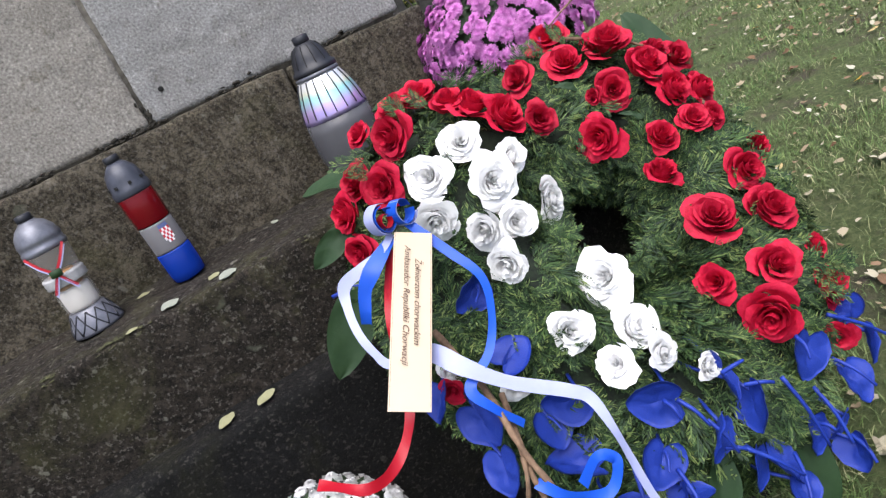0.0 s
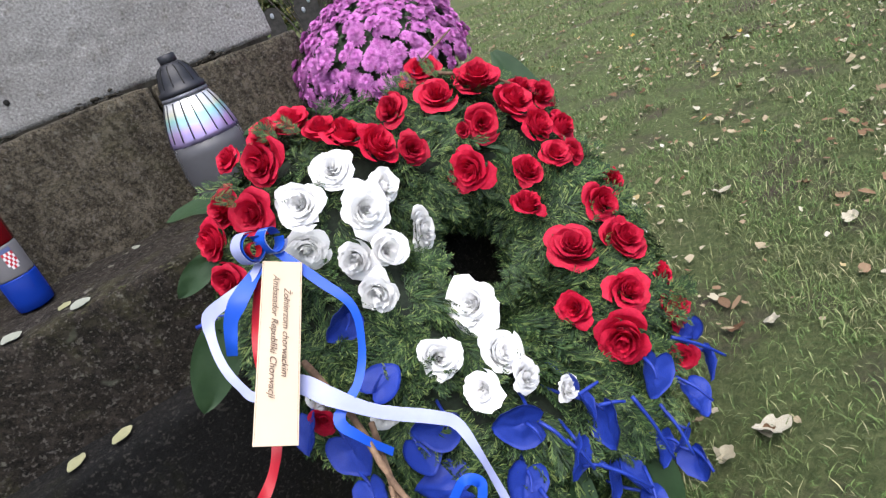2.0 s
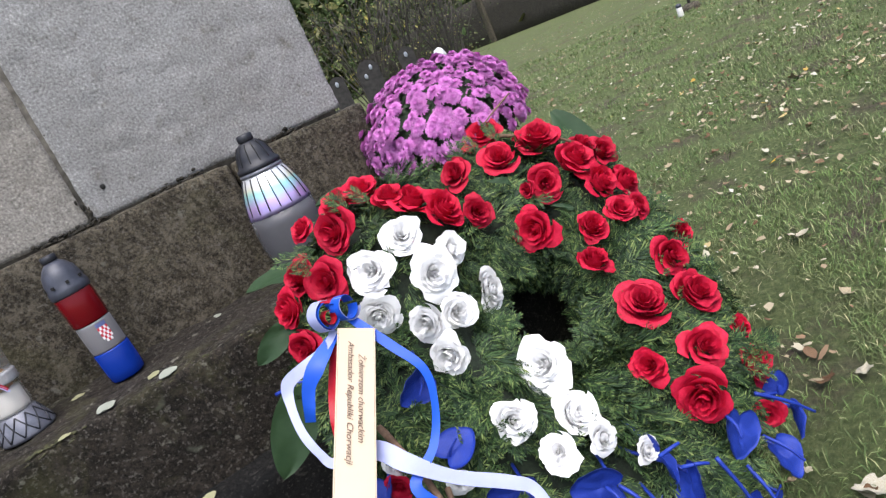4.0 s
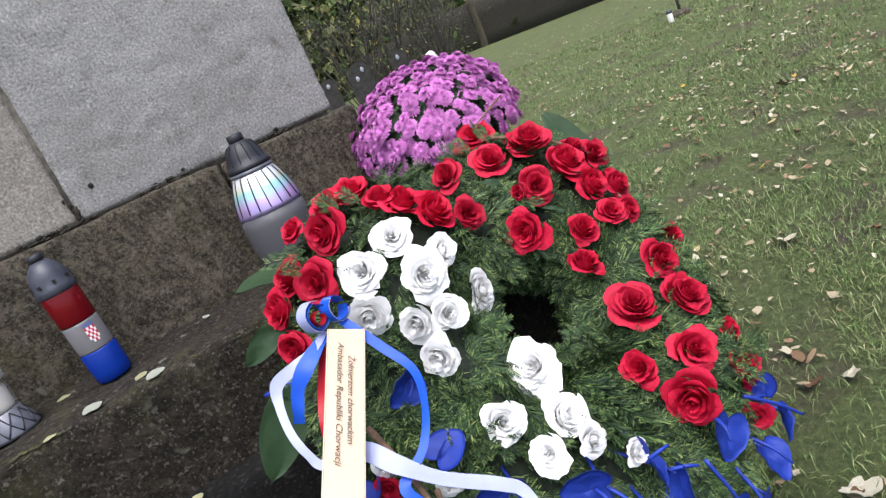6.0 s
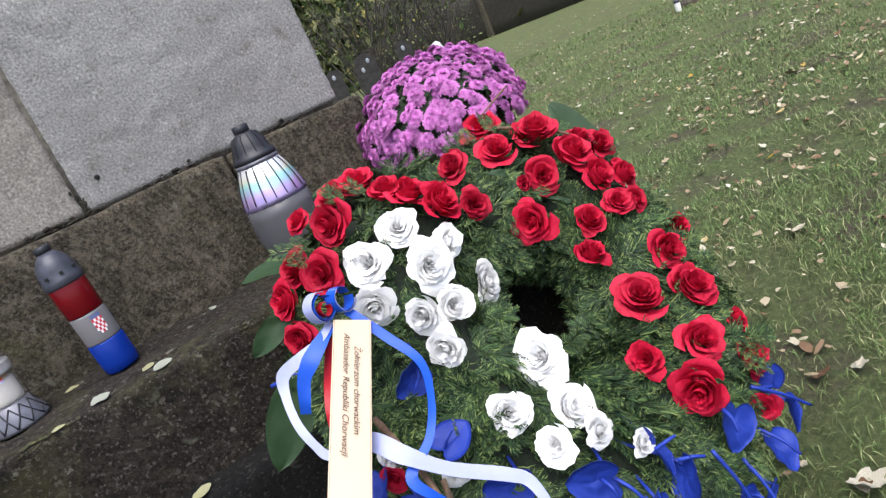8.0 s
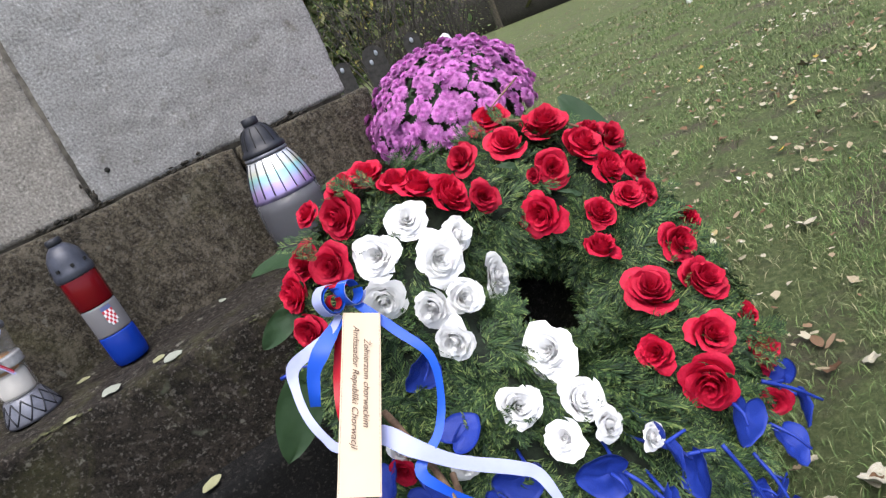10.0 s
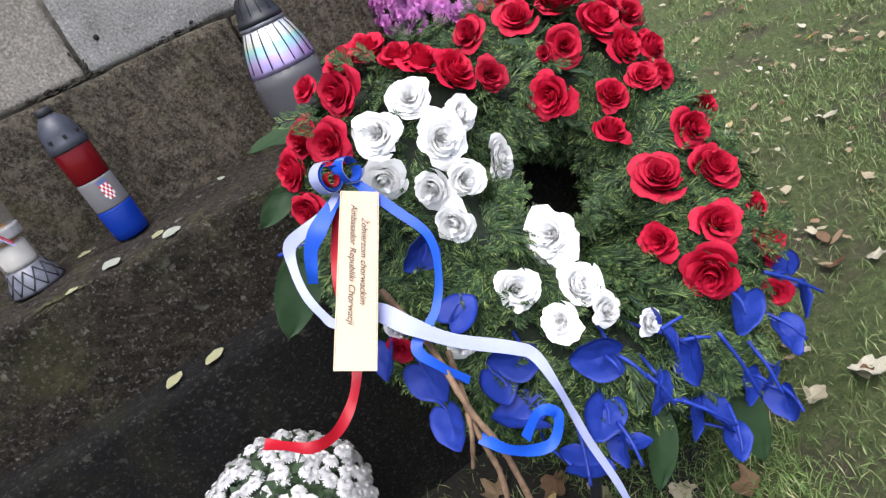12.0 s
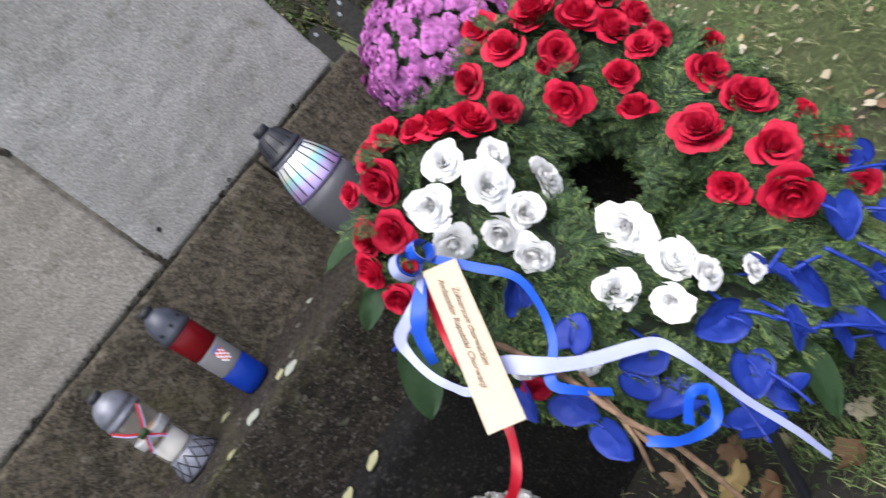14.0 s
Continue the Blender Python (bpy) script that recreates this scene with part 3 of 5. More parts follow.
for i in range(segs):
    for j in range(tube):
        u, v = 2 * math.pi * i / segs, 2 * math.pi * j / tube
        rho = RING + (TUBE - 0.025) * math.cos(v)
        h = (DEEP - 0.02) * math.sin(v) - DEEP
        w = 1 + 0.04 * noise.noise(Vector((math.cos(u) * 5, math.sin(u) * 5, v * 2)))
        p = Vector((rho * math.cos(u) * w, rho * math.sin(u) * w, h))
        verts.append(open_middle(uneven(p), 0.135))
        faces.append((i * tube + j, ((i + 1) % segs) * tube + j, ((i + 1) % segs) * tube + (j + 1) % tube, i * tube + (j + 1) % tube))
piece("wreath_base", mesh("wreath_base", verts, faces, BASE), wreath, None, "near-black green ring under the greenery")


def spray(rng):
    """One flat thuja spray along x, 1 long: quads of scale-leaf twigs."""
    quads = []

    def twig(p, ang, length, width, bend):
        d = np.array((math.cos(ang), math.sin(ang)))
        s = np.array((-d[1], d[0])) * width
        q = p + d * length
        mid = p + d * length * 0.55
        zf = lambda w: -bend * w[0] ** 2 + 0.06 * math.sin(w[1] * 9 + p[0] * 5)
        quads.append([(*(p - s * 0.5), zf(p)), (*(mid - s), zf(mid)), (*q, zf(q)), (*(mid + s), zf(mid))])
        return q

    bend = rng.uniform(0.05, 0.35)
    n = 12
    for i in range(4):
        twig(np.array((i * 0.24, 0.0)), rng.uniform(-0.05, 0.05), 0.30, 0.020, bend)
    for i in range(n):
        x = 0.04 + 0.9 * i / n
        side = 1 if i % 2 else -1
        length = (0.46 - 0.34 * abs(x - 0.3)) * rng.uniform(0.75, 1.15)
        ang = side * rng.uniform(0.5, 0.85)
        base = np.array((x, 0.0))
        tip = twig(base, ang, length, 0.016, bend)
        for k2 in range(10):
            f = 0.16 + 0.082 * k2
            p = base + (tip - base) * f
            twig(p, ang + (1 if k2 % 2 else -1) * rng.uniform(0.4, 0.7), length * (0.54 - 0.3 * f), 0.0135, bend)
    return np.array(quads)


rng = random.Random(5)
SPRAYS = [spray(rng) for _ in range(6)]


def thuja(count, place):
    """Many sprays as one mesh; place(rng) gives origin, direction, normal and length."""
    allv = []
    for _ in range(count):
        o, d, nrm, size = place(rng)
        d = (d - nrm * d.dot(nrm)).normalized()
        tilt = rng.uniform(0.15, 0.7)
        x = (d * math.cos(tilt) + nrm * math.sin(tilt)).normalized()
        z0 = nrm * math.cos(tilt) - d * math.sin(tilt)
        y = z0.cross(x).normalized()
        roll = rng.uniform(-0.7, 0.7)
        y2 = y * math.cos(roll) + z0 * math.sin(roll)
        z2 = x.cross(y2)
        basis = np.array([x, y2, z2])
        allv.append(rng.choice(SPRAYS).reshape(-1, 3) * size @ basis + np.array(o))
    v = np.concatenate(allv)
    return v, np.arange(len(v)).reshape(-1, 4)


def on_ring(rng):
    u = rng.uniform(0, 2 * math.pi)
    v = rng.uniform(-0.25, math.pi + 0.25)
    rho = RING + (TUBE - 0.03) * math.cos(v)
    o = Vector((rho * math.cos(u), rho * math.sin(u), (DEEP - 0.03) * math.sin(v) - DEEP))
    out = Vector((math.cos(u), math.sin(u), 0))
    nrm = (out * math.cos(v) + Vector((0, 0, 1)) * max(0.15, math.sin(v))).normalized()
    along = Vector((-math.sin(u), math.cos(u), 0))
    d = out * rng.uniform(-0.2, 1.1) * (1 if math.cos(v) > -0.3 else -0.6) + along * rng.uniform(-0.8, 0.8) + Vector((0, -0.35, 0))
    o = open_middle(uneven(o * 0.985), 0.128)
    size = rng.uniform(0.045, 0.10)
    for a, b, bloom, _, _ in WHITE_TOP + WHITE_LOW + RED_RIM + RED_CROWN + RED_SIDE:
        if (o.x - a) ** 2 + (o.y - b) ** 2 < (bloom * 1.15) ** 2:
            o.z -= 0.012
            size *= 0.9
            break
    if (Vector((o.x, o.y, 0)) + d.normalized() * size * 0.8 - HOLE).length < 0.075 - 0.03 * (o.y > HOLE.y):
        d = d - 2 * out * d.dot(out)
    return o, d, nrm, size


v, q = thuja(3600, on_ring)
piece("greenery", arrays("greenery", v, q, THUJA), wreath, None, "dense dark green thuja sprays")["kind"] = "stuff"


def loose_tips(rng):
    """Longer sprays that stick out between the blooms, along the outer rim and over the open middle."""
    u = rng.uniform(0, 2 * math.pi)
    out = Vector((math.cos(u), math.sin(u), 0))
    if rng.random() < 0.33:
        p = HOLE + out * rng.uniform(0.135, 0.165)
        o = Vector((p.x, p.y, rng.uniform(-0.05, -0.02)))
        d, nrm = -out + Vector((0, -0.5 if out.y > 0 else 0.9, 0)), Vector((-out.x * 0.4, -out.y * 0.4, 1)).normalized()
    else:
        o = uneven(out * rng.uniform(0.34, 0.40)) + Vector((0, 0, rng.uniform(-0.07, -0.01)))
        d, nrm = out + Vector((rng.uniform(-0.6, 0.6), rng.uniform(-0.6, 0.4), 0)), Vector((out.x * 0.4, out.y * 0.4, 1)).normalized()
    return o, d, nrm, rng.uniform(0.035, 0.060)


v, q = thuja(170, loose_tips)
piece("loose_sprays", arrays("loose_sprays", v, q, THUJA), wreath, None, "lighter thuja tips that stick out")["kind"] = "stuff"


def rose_mesh(name, seed, material, crumple, ragged, dome, fall, count):
    """An opened rose: petals in a spiral from one base, the outer ones reflexed, radius about 1."""
    r = random.Random(seed)
    verts, faces = [(0, 0, -0.5)], []
    nu, nv = 8, 6

    def grow(row_maker, nu, nv):
        base = len(verts)
        for b in range(1, nv + 1):
            for a in range(nu + 1):
                verts.append(row_maker(2 * a / nu - 1, b / nv))
        for a in range(nu):
            faces.append((0, base + a, base + a + 1))
            for b in range(nv - 1):
                k0 = base + b * (nu + 1) + a
                faces.append((k0, k0 + 1, k0 + nu + 2, k0 + nu + 1))

    for k0 in range(count):
        f = (k0 + 0.5) / count
        phi0 = k0 * 2.39996 + r.uniform(-0.3, 0.3)
        rt = (0.05 + 0.80 * f ** 0.8) * r.uniform(0.92, 1.08) * (r.uniform(0.85, 1.18) if f > 0.7 else 1.0)
        zt = dome * (0.55 - 0.55 * f ** fall) + r.uniform(-0.07, 0.07)
        half = (1.7 - 0.85 * f ** 0.7) * r.uniform(0.8, 1.2)
        curl = (0.03 + 0.20 * f) * r.uniform(0.3, 1.7)
        point, sway = r.uniform(0.0, 0.09) * (f > 0.5), r.uniform(-0.25, 0.25)

        def petal(u, vv):
            edge = 1 - 0.22 * abs(u) ** 3.2 + point * (max(0.0, 1 - abs(u) * 2.2) - 0.3) + ragged * noise.noise(Vector((u * 5, phi0 * 7, seed)))
            w = vv * edge
            phi = phi0 + sway * vv + u * half * (0.45 + 0.55 * vv)
            rad = rt * max(0.0, math.sin(min(1.0, w) * math.pi / 2)) ** 0.5 * (1 + 0.10 * u)
            z = -0.5 + (zt + 0.5) * w
            over = max(0.0, (w - 0.66) / 0.34)
            big = noise.noise(Vector((u * 1.8, vv * 1.8, phi0 * 3 + seed)))
            fine = noise.noise(Vector((u * 5.5 + phi0, vv * 5.5, seed)))
            rad += curl * over ** 2 + crumple * (0.8 * big + 0.4 * fine) * w
            z += -0.7 * curl * over ** 2.4 + crumple * (0.7 * fine + 0.6 * big) * w
            return (rad * math.cos(phi), rad * math.sin(phi), z)

        grow(petal, nu, nv)
    return mesh(name, verts, faces, material)


RED_ROSES = [rose_mesh("rose", s, RED, 0.13, 0.06, 0.95, 1.7, 23) for s in range(8)]
WHITE_ROSES = [rose_mesh("rose", 20 + s, WHITE, 0.12, 0.10, 0.70, 1.1, 36) for s in range(7)]

for rows, kinds, label, seed in ((RED_RIM + RED_CROWN + RED_SIDE + RED_LOW, RED_ROSES, "red rose with wet petals", 3), (WHITE_TOP + WHITE_LOW, WHITE_ROSES, "white rose with crumpled petals", 4)):
    r = random.Random(seed)
    for i, (a, b, size, na, nb) in enumerate(rows):
        nrm = Vector((na, nb, math.sqrt(max(0.02, 1 - na * na - nb * nb))))
        m = facing_up(Vector((a, b, ring_height(a, b) + 0.027)) - nrm * size * 0.15, nrm, r.uniform(0, 6.28), size * (0.87 if kinds is WHITE_ROSES else 1.06 if i < 13 else 0.95))
        m = m @ Matrix.Diagonal((1, r.uniform(0.9, 1.08), r.uniform(0.85, 1.15), 1))
        piece("rose", kinds[i * 5 % len(kinds)], wreath, m, label)


def spathe_mesh(seed):
    """A heart-shaped, cupped anthurium spathe, radius about 1, stalk end at the origin's -y side."""
    r = random.Random(seed)
    fold = r.uniform(0.15, 0.5)
    verts, faces = [], []
    na, nr = 26, 6
    for top in (0, 1):
        for j in range(nr + 1):
            for i in range(na):
                th = 2 * math.pi * i / na
                s = j / nr
                rad = s * (1.0 - 0.42 * math.exp(-((th - math.pi) / 0.30) ** 2)) * (1 + 0.16 * math.exp(-(min(th, 2 * math.pi - th) / 0.38) ** 2))
                x, y = rad * math.cos(th), 0.98 * rad * math.sin(th) * (1 - 0.10 * math.cos(th))
                z = fold * y * y + 0.18 * x * x - 0.25 * max(0, x) ** 2 + 0.14 * noise.noise(Vector((x * 2, y * 2, seed))) - 0.05 * math.exp(-(y / 0.07) ** 2) - 0.03 * (1 - top)
                verts.append((x, y, z))
    ring = (nr + 1) * na
    for top in (0, 1):
        for j in range(nr):
            for i in range(na):
                f = [top * ring + j * na + i, top * ring + j * na + (i + 1) % na, top * ring + (j + 1) * na + (i + 1) % na, top * ring + (j + 1) * na + i]
                faces.append(f if not top else f)
    for i in range(na):
        faces.append((nr * na + i, nr * na + (i + 1) % na, ring + nr * na + (i + 1) % na, ring + nr * na + i))
    return mesh("blue_flower", verts, faces, BLUE)


SPATHES = [spathe_mesh(s) for s in range(5)]
bm = rod([(-0.45, 0, 0.05), (-0.15, 0.02, 0.35), (0.35, 0.03, 0.55)], 0.085, 0.05, 4)
me = bpy.data.meshes.new("spadix")
bm.to_mesh(me)
bm.free()
me.materials.append(BLUE)
SPADIX = me
r = random.Random(12)
for i, (a, b, size, na, nb, heading) in enumerate(BLUE_NEAR + BLUE_SIDE):
    z = Vector((na, nb, math.sqrt(max(0.02, 1 - na * na - nb * nb))))
    h = ring_height(a, b) + 0.02
    tip = Vector((math.cos(radians(heading)), math.sin(radians(heading)), -0.1))
    x = (tip - z * tip.dot(z)).normalized()
    m = Matrix.Translation((a, b, h)) @ Matrix((x, z.cross(x), z)).transposed().to_4x4() @ Matrix.Scale(size, 4)
    flower = piece("blue_flower", SPATHES[i % len(SPATHES)], wreath, m, "blue painted heart-shaped anthurium")
    if i in (0, 1, 6, 9):
        piece("spadix", SPADIX, flower)
    root = Vector((a, b, h)) - x * size * 0.5
    stalk = [root, root + Vector((-a * 0.12 + r.uniform(-0.03, 0.03), 0.05, -0.035)), root + Vector((-a * 0.25, 0.10, -0.09))]
    part("flower_stalk", rod(stalk, 0.0028, 0.0022, 4, 6), BLUE, wreath)
# long blue stalks and spadices that stick out over the flowers
for p0, p1 in STALKS:
    mid = (Vector(p0) + Vector(p1)) / 2 + Vector((0, 0, 0.006))
    part("flower_stalk", rod([p0, mid, p1], 0.0032, 0.0022, 5, 7), BLUE, wreath)


def broad_leaf(name, length, width, curl, seed):
    verts, faces = [], []
    nl, nw = 14, 6
    for top in (0, 1):
        for i in range(nl + 1):
            s = i / nl
            half = width * (math.sin(math.pi * min(1, s * 0.97 + 0.03)) ** 0.7)
            for j in range(nw + 1):
                u = 2 * j / nw - 1
                z = -curl * s * s * length + 0.25 * half * abs(u) ** 1.5 + 0.012 * noise.noise(Vector((s * 4, u * 2, seed))) - 0.0006 * (1 - top)
                verts.append((s * length, half * u, z))
    ring = (nl + 1) * (nw + 1)
    for top in (0, 1):
        for i in range(nl):
            for j in range(nw):
                k0 = top * ring + i * (nw + 1) + j
                f = (k0, k0 + nw + 1, k0 + nw + 2, k0 + 1)
                faces.append(f if top else f[::-1])
    return mesh(name, verts, faces, LEAF)


BROAD = [broad_leaf("broad_leaf", 0.16, 0.036, 0.25, s) for s in (1, 2, 3)]
for (a, b, h), (a1, b1, h1), wide, roll in (
    ((-0.24, 0.335, -0.075), (-0.335, 0.392, -0.09), 1.15, 25), ((-0.318, 0.272, -0.075), (-0.402, 0.250, -0.10), 1.0, -20), ((-0.36, 0.185, -0.08), (-0.470, 0.085, -0.13), 1.0, -15),
    ((-0.06, 0.43, -0.08), (-0.128, 0.475, -0.09), 1.0, 20), ((-0.145, -0.325, -0.05), (-0.215, -0.425, -0.09), 0.8, 0), ((-0.03, -0.37, -0.06), (-0.060, -0.505, -0.10), 0.8, 15),
    ((0.415, 0.345, -0.07), (0.40, 0.13, -0.10), 0.85, 10), ((0.105, 0.205, 0.015), (0.085, 0.235, 0.03), 0.9, 0), ((0.15, 0.095, 0.012), (0.135, 0.122, 0.03), 0.7, 0),
):
    p, q = Vector((a, b, h)), Vector((a1, b1, h1))
    x = (q - p).normalized()
    y = Vector((0, 0, 1)).cross(x).normalized()
    m = Matrix.Translation(p) @ Matrix((x, y, x.cross(y))).transposed().to_4x4() @ Matrix.Rotation(radians(roll), 4, "X") @ Matrix.Diagonal(((q - p).length / 0.16, (q - p).length / 0.16 * wide, 0.6, 1))
    piece("broad_leaf", BROAD[int(wide * 20) % 3], wreath, m, "broad glossy green leaf")

# bare sticks and the dark legs that prop the wreath
LEGS = [
    ([(-0.355, 0.022, 0.0), (-0.360, -0.071, 0.02), (-0.382, -0.173, 0.04), (-0.380, -0.245, 0.02), (-0.39, -0.36, -0.06), (-0.40, -0.46, -0.14)], 0.0048, 0.0035, BARK),
    ([(-0.342, -0.098, 0.0), (-0.388, -0.192, 0.03), (-0.395, -0.253, 0.0), (-0.42, -0.33, -0.06), (-0.43, -0.42, -0.13)], 0.0042, 0.003, BARK),
    ([(-0.385, -0.175, 0.035), (-0.40, -0.20, 0.03), (-0.415, -0.225, 0.0)], 0.0035, 0.0025, BARK),
    ([(0.315, 0.399, -0.01), (0.248, 0.375, 0.0), (0.204, 0.365, -0.01)], 0.0022, 0.0015, BARK),
    ([(0.196, 0.316, 0.0), (0.277, 0.252, 0.0), (0.339, 0.169, -0.01)], 0.0035, 0.0025, BARK),
    ([(0.283, 0.081, 0.0), (0.27, 0.013, 0.0)], 0.0035, 0.0025, BARK),
]
for pts, r0, r1, mat in LEGS:
    part("stick", rod(pts, r0, r1, 8, 8, 0.35), mat, wreath, "bare brown stick")


def to_local(p):
    return W_M.inverted() @ Vector(p)


for top, foot in (((-0.25, -0.33, -0.12), (-0.28, -0.72, -0.02)), ((0.05, -0.33, -0.14), (0.02, -0.66, -0.02)), ((0.05, 0.38, -0.15), (0.02, -0.385, -0.02))):
    part("stand_leg", rod([top, (Vector(top) + to_local(foot)) / 2, to_local(foot)], 0.009, 0.009, 3, 8), CAP_BLACK, wreath, "dark stand leg")

# ribbons tied at the rim
RIBBONS = (
    ("blue_ribbon", [(-0.300, 0.156, 0.055), (-0.282, 0.087, 0.05), (-0.272, 0.030, 0.05), (-0.297, -0.019, 0.05), (-0.336, -0.057, 0.05), (-0.382, -0.076, 0.045), (-0.375, -0.111, 0.04), (-0.352, -0.146, 0.02)], (0.013, 0.014, 0.013, 0.010, 0.011, 0.015, 0.013, 0.011), RIB_BLUE, 0.3),
    ("blue_ribbon", [(-0.328, 0.150, 0.048), (-0.356, 0.138, 0.045), (-0.381, 0.126, 0.040), (-0.399, 0.115, 0.030), (-0.412, 0.097, 0.015), (-0.419, 0.086, 0.000)], (0.012, 0.024, 0.024, 0.018, 0.016, 0.014), RIB_BLUE, 0.3),
    ("blue_ribbon", [(-0.392, -0.206, 0.03), (-0.377, -0.242, 0.05), (-0.339, -0.266, 0.05), (-0.310, -0.248, 0.055), (-0.326, -0.230, 0.06), (-0.351, -0.242, 0.03)], 0.014, RIB_BLUE, 0.9),
    ("white_ribbon", [(-0.326, 0.154, 0.050), (-0.349, 0.143, 0.045), (-0.384, 0.143, 0.030), (-0.415, 0.139, 0.025), (-0.429, 0.114, 0.020), (-0.440, 0.074, 0.020), (-0.441, 0.036, 0.025), (-0.435, 0.010, 0.035), (-0.391, -0.008, 0.040), (-0.373, -0.051, 0.050), (-0.344, -0.101, 0.055), (-0.296, -0.152, 0.055), (-0.280, -0.177, 0.055), (-0.283, -0.219, 0.050), (-0.284, -0.256, 0.030), (-0.286, -0.297, 0.010), (-0.284, -0.357, -0.020), (-0.286, -0.408, -0.050)], (0.010, 0.012, 0.017, 0.018, 0.012, 0.011, 0.012, 0.015, 0.024, 0.025, 0.021, 0.017, 0.015, 0.012, 0.011, 0.010, 0.010, 0.010), RIB_WHITE, 0.35),
    ("red_ribbon", [(-0.336, 0.138, 0.04), (-0.372, 0.099, 0.015), (-0.402, 0.050, 0.01), (-0.423, -0.003, 0.0), (-0.449, -0.045, -0.005), (-0.480, -0.072, -0.01), (-0.515, -0.087, -0.005), (-0.546, -0.084, 0.005), (-0.567, -0.064, 0.005), (-0.585, -0.042, -0.01)], 0.014, RIB_RED, 0.6),
)
for name, pts, width, mat, twist in RIBBONS:
    part(name, ribbon(pts, width, (0, 0, 1), twist), mat, wreath, "glossy satin ribbon")
# the rolled bow at the tie
bow_c = Vector((-0.317, 0.167, 0.066))
axle = Vector((0.30, -0.62, 0.72)).normalized()
b1 = axle.orthogonal().normalized()
b2 = axle.cross(b1)
for mat, off, r0, wide, a0, a1, slip in (
    (RIB_WHITE, (-0.013, 0.006, 0.0), 0.0205, 0.020, 0.2, 5.6, 0.002), (RIB_BLUE, (-0.012, 0.005, 0.0), 0.0175, 0.018, 0.6, 6.2, 0.004), (RIB_RED, (-0.010, 0.0, 0.0), 0.0095, 0.012, 0.0, 5.8, 0.002),
    (RIB_BLUE, (0.016, 0.0, 0.0), 0.0165, 0.020, -0.6, 5.4, 0.003), (RIB_WHITE, (0.021, -0.001, 0.0), 0.0190, 0.018, 1.2, 5.0, 0.0),
):
    c = bow_c + Vector(off)
    loop = [c + b1 * (r0 * (1 + 0.1 * math.sin(2 * t)) * math.cos(t)) + b2 * (r0 * math.sin(t)) + axle * slip * t / 5 for t in np.linspace(a0, a1, 10)]
    part("bow_loop", ribbon(loop, wide, steps=5, axle=tuple(axle)), mat, wreath)

# the dedication card
card_x, card_y = Vector((-0.6267, -0.7792, 0)), Vector((0.7715, -0.6363, 0))
card_x = (card_x - card_y * card_x.dot(card_y)).normalized()
card_m = Matrix.Translation((-0.382, 0.039, 0.062)) @ Matrix((card_x, card_y, card_x.cross(card_y))).transposed().to_4x4()
bm = bmesh.new()
bmesh.ops.create_grid(bm, x_segments=16, y_segments=4, size=1)
for v0 in bm.verts:
    v0.co = Vector((v0.co.x * 0.1225, v0.co.y * 0.0255, -0.004 * v0.co.x ** 2))
bmesh.ops.solidify(bm, geom=bm.faces[:], thickness=0.0015)
card = part("dedication_card", bm, CARD, wreath, "cream card with brown italic lettering", smooth=False)
card.matrix_basis = card_m
bm = bmesh.new()
for y0, y1, x0, x1 in ((0.0235, 0.0238, -0.12, 0.12), (-0.0238, -0.0235, -0.12, 0.12)):
    bm.faces.new([bm.verts.new(p) for p in ((x0, y0, 0.0022), (x1, y0, 0.0022), (x1, y1, 0.0022), (x0, y1, 0.0022))])
part("card_rim", bm, INK, card)
for text, start, base, long in (("Żołnierzom chorwackim", -0.079, 0.0035, 0.121), ("Ambasador Republiki Chorwacji", -0.099, -0.0105, 0.168)):
    cu = bpy.data.curves.new("lettering", "FONT")
    cu.body, cu.size, cu.shear, cu.offset, cu.extrude = text, 0.02, 0.35, 0.00002, 0.0001
    tmp = bpy.data.objects.new("tmp", cu)
    scene.collection.objects.link(tmp)
    bpy.context.view_layer.update()
    me = bpy.data.meshes.new_from_object(tmp.evaluated_get(bpy.context.evaluated_depsgraph_get()))
    bpy.data.objects.remove(tmp)
    xs = [p.co.x for p in me.vertices]
    fit_x = long / (max(xs) - min(xs))
    for p in me.vertices:
        p.co = Vector(((p.co.x - min(xs)) * fit_x + start, p.co.y * 0.58 + base, 0.0022 + p.co.z))
    me.materials.clear()
    me.materials.append(INK)
    piece("lettering", me, card)


# ---- potted chrysanthemums ----
def bloom_mesh(name, seed, petals_n, layers, material, cup, broad=3.6):
    r = random.Random(seed)
    verts, faces = [], []
    for li in range(layers):
        f = (li + 1) / layers
        n = int(petals_n * (0.55 + 0.45 * f))
        lift = (1 - f) * 0.95 + 0.12
        for i in range(n):
            a = 2 * math.pi * (i + 0.5 * (li % 2)) / n + r.uniform(-0.08, 0.08)
            length = (0.45 + 0.55 * f) * r.uniform(0.88, 1.08)
            w = broad / n
            d, s = Vector((math.cos(a), math.sin(a), 0)), Vector((-math.sin(a), math.cos(a), 0))
            e = lift + r.uniform(-0.1, 0.1)
            base = len(verts)
            for rr, ww in ((0.06, 0.4), (0.55, 1.0), (0.9, 0.85), (1.0, 0.3)):
                p = d * (rr * length * math.cos(e)) + Vector((0, 0, rr * length * math.sin(e) + 0.10 * (1 - f) - cup * rr * rr * f * 0.3))
                for sg in (-1, 1):
                    verts.append(p + s * w * ww * sg * length * 0.6 + Vector((0, 0, 0.02)))
            for j in range(3):
                faces.append((base + 2 * j, base + 2 * j + 1, base + 2 * j + 3, base + 2 * j + 2))
    return mesh(name, verts, faces, material)


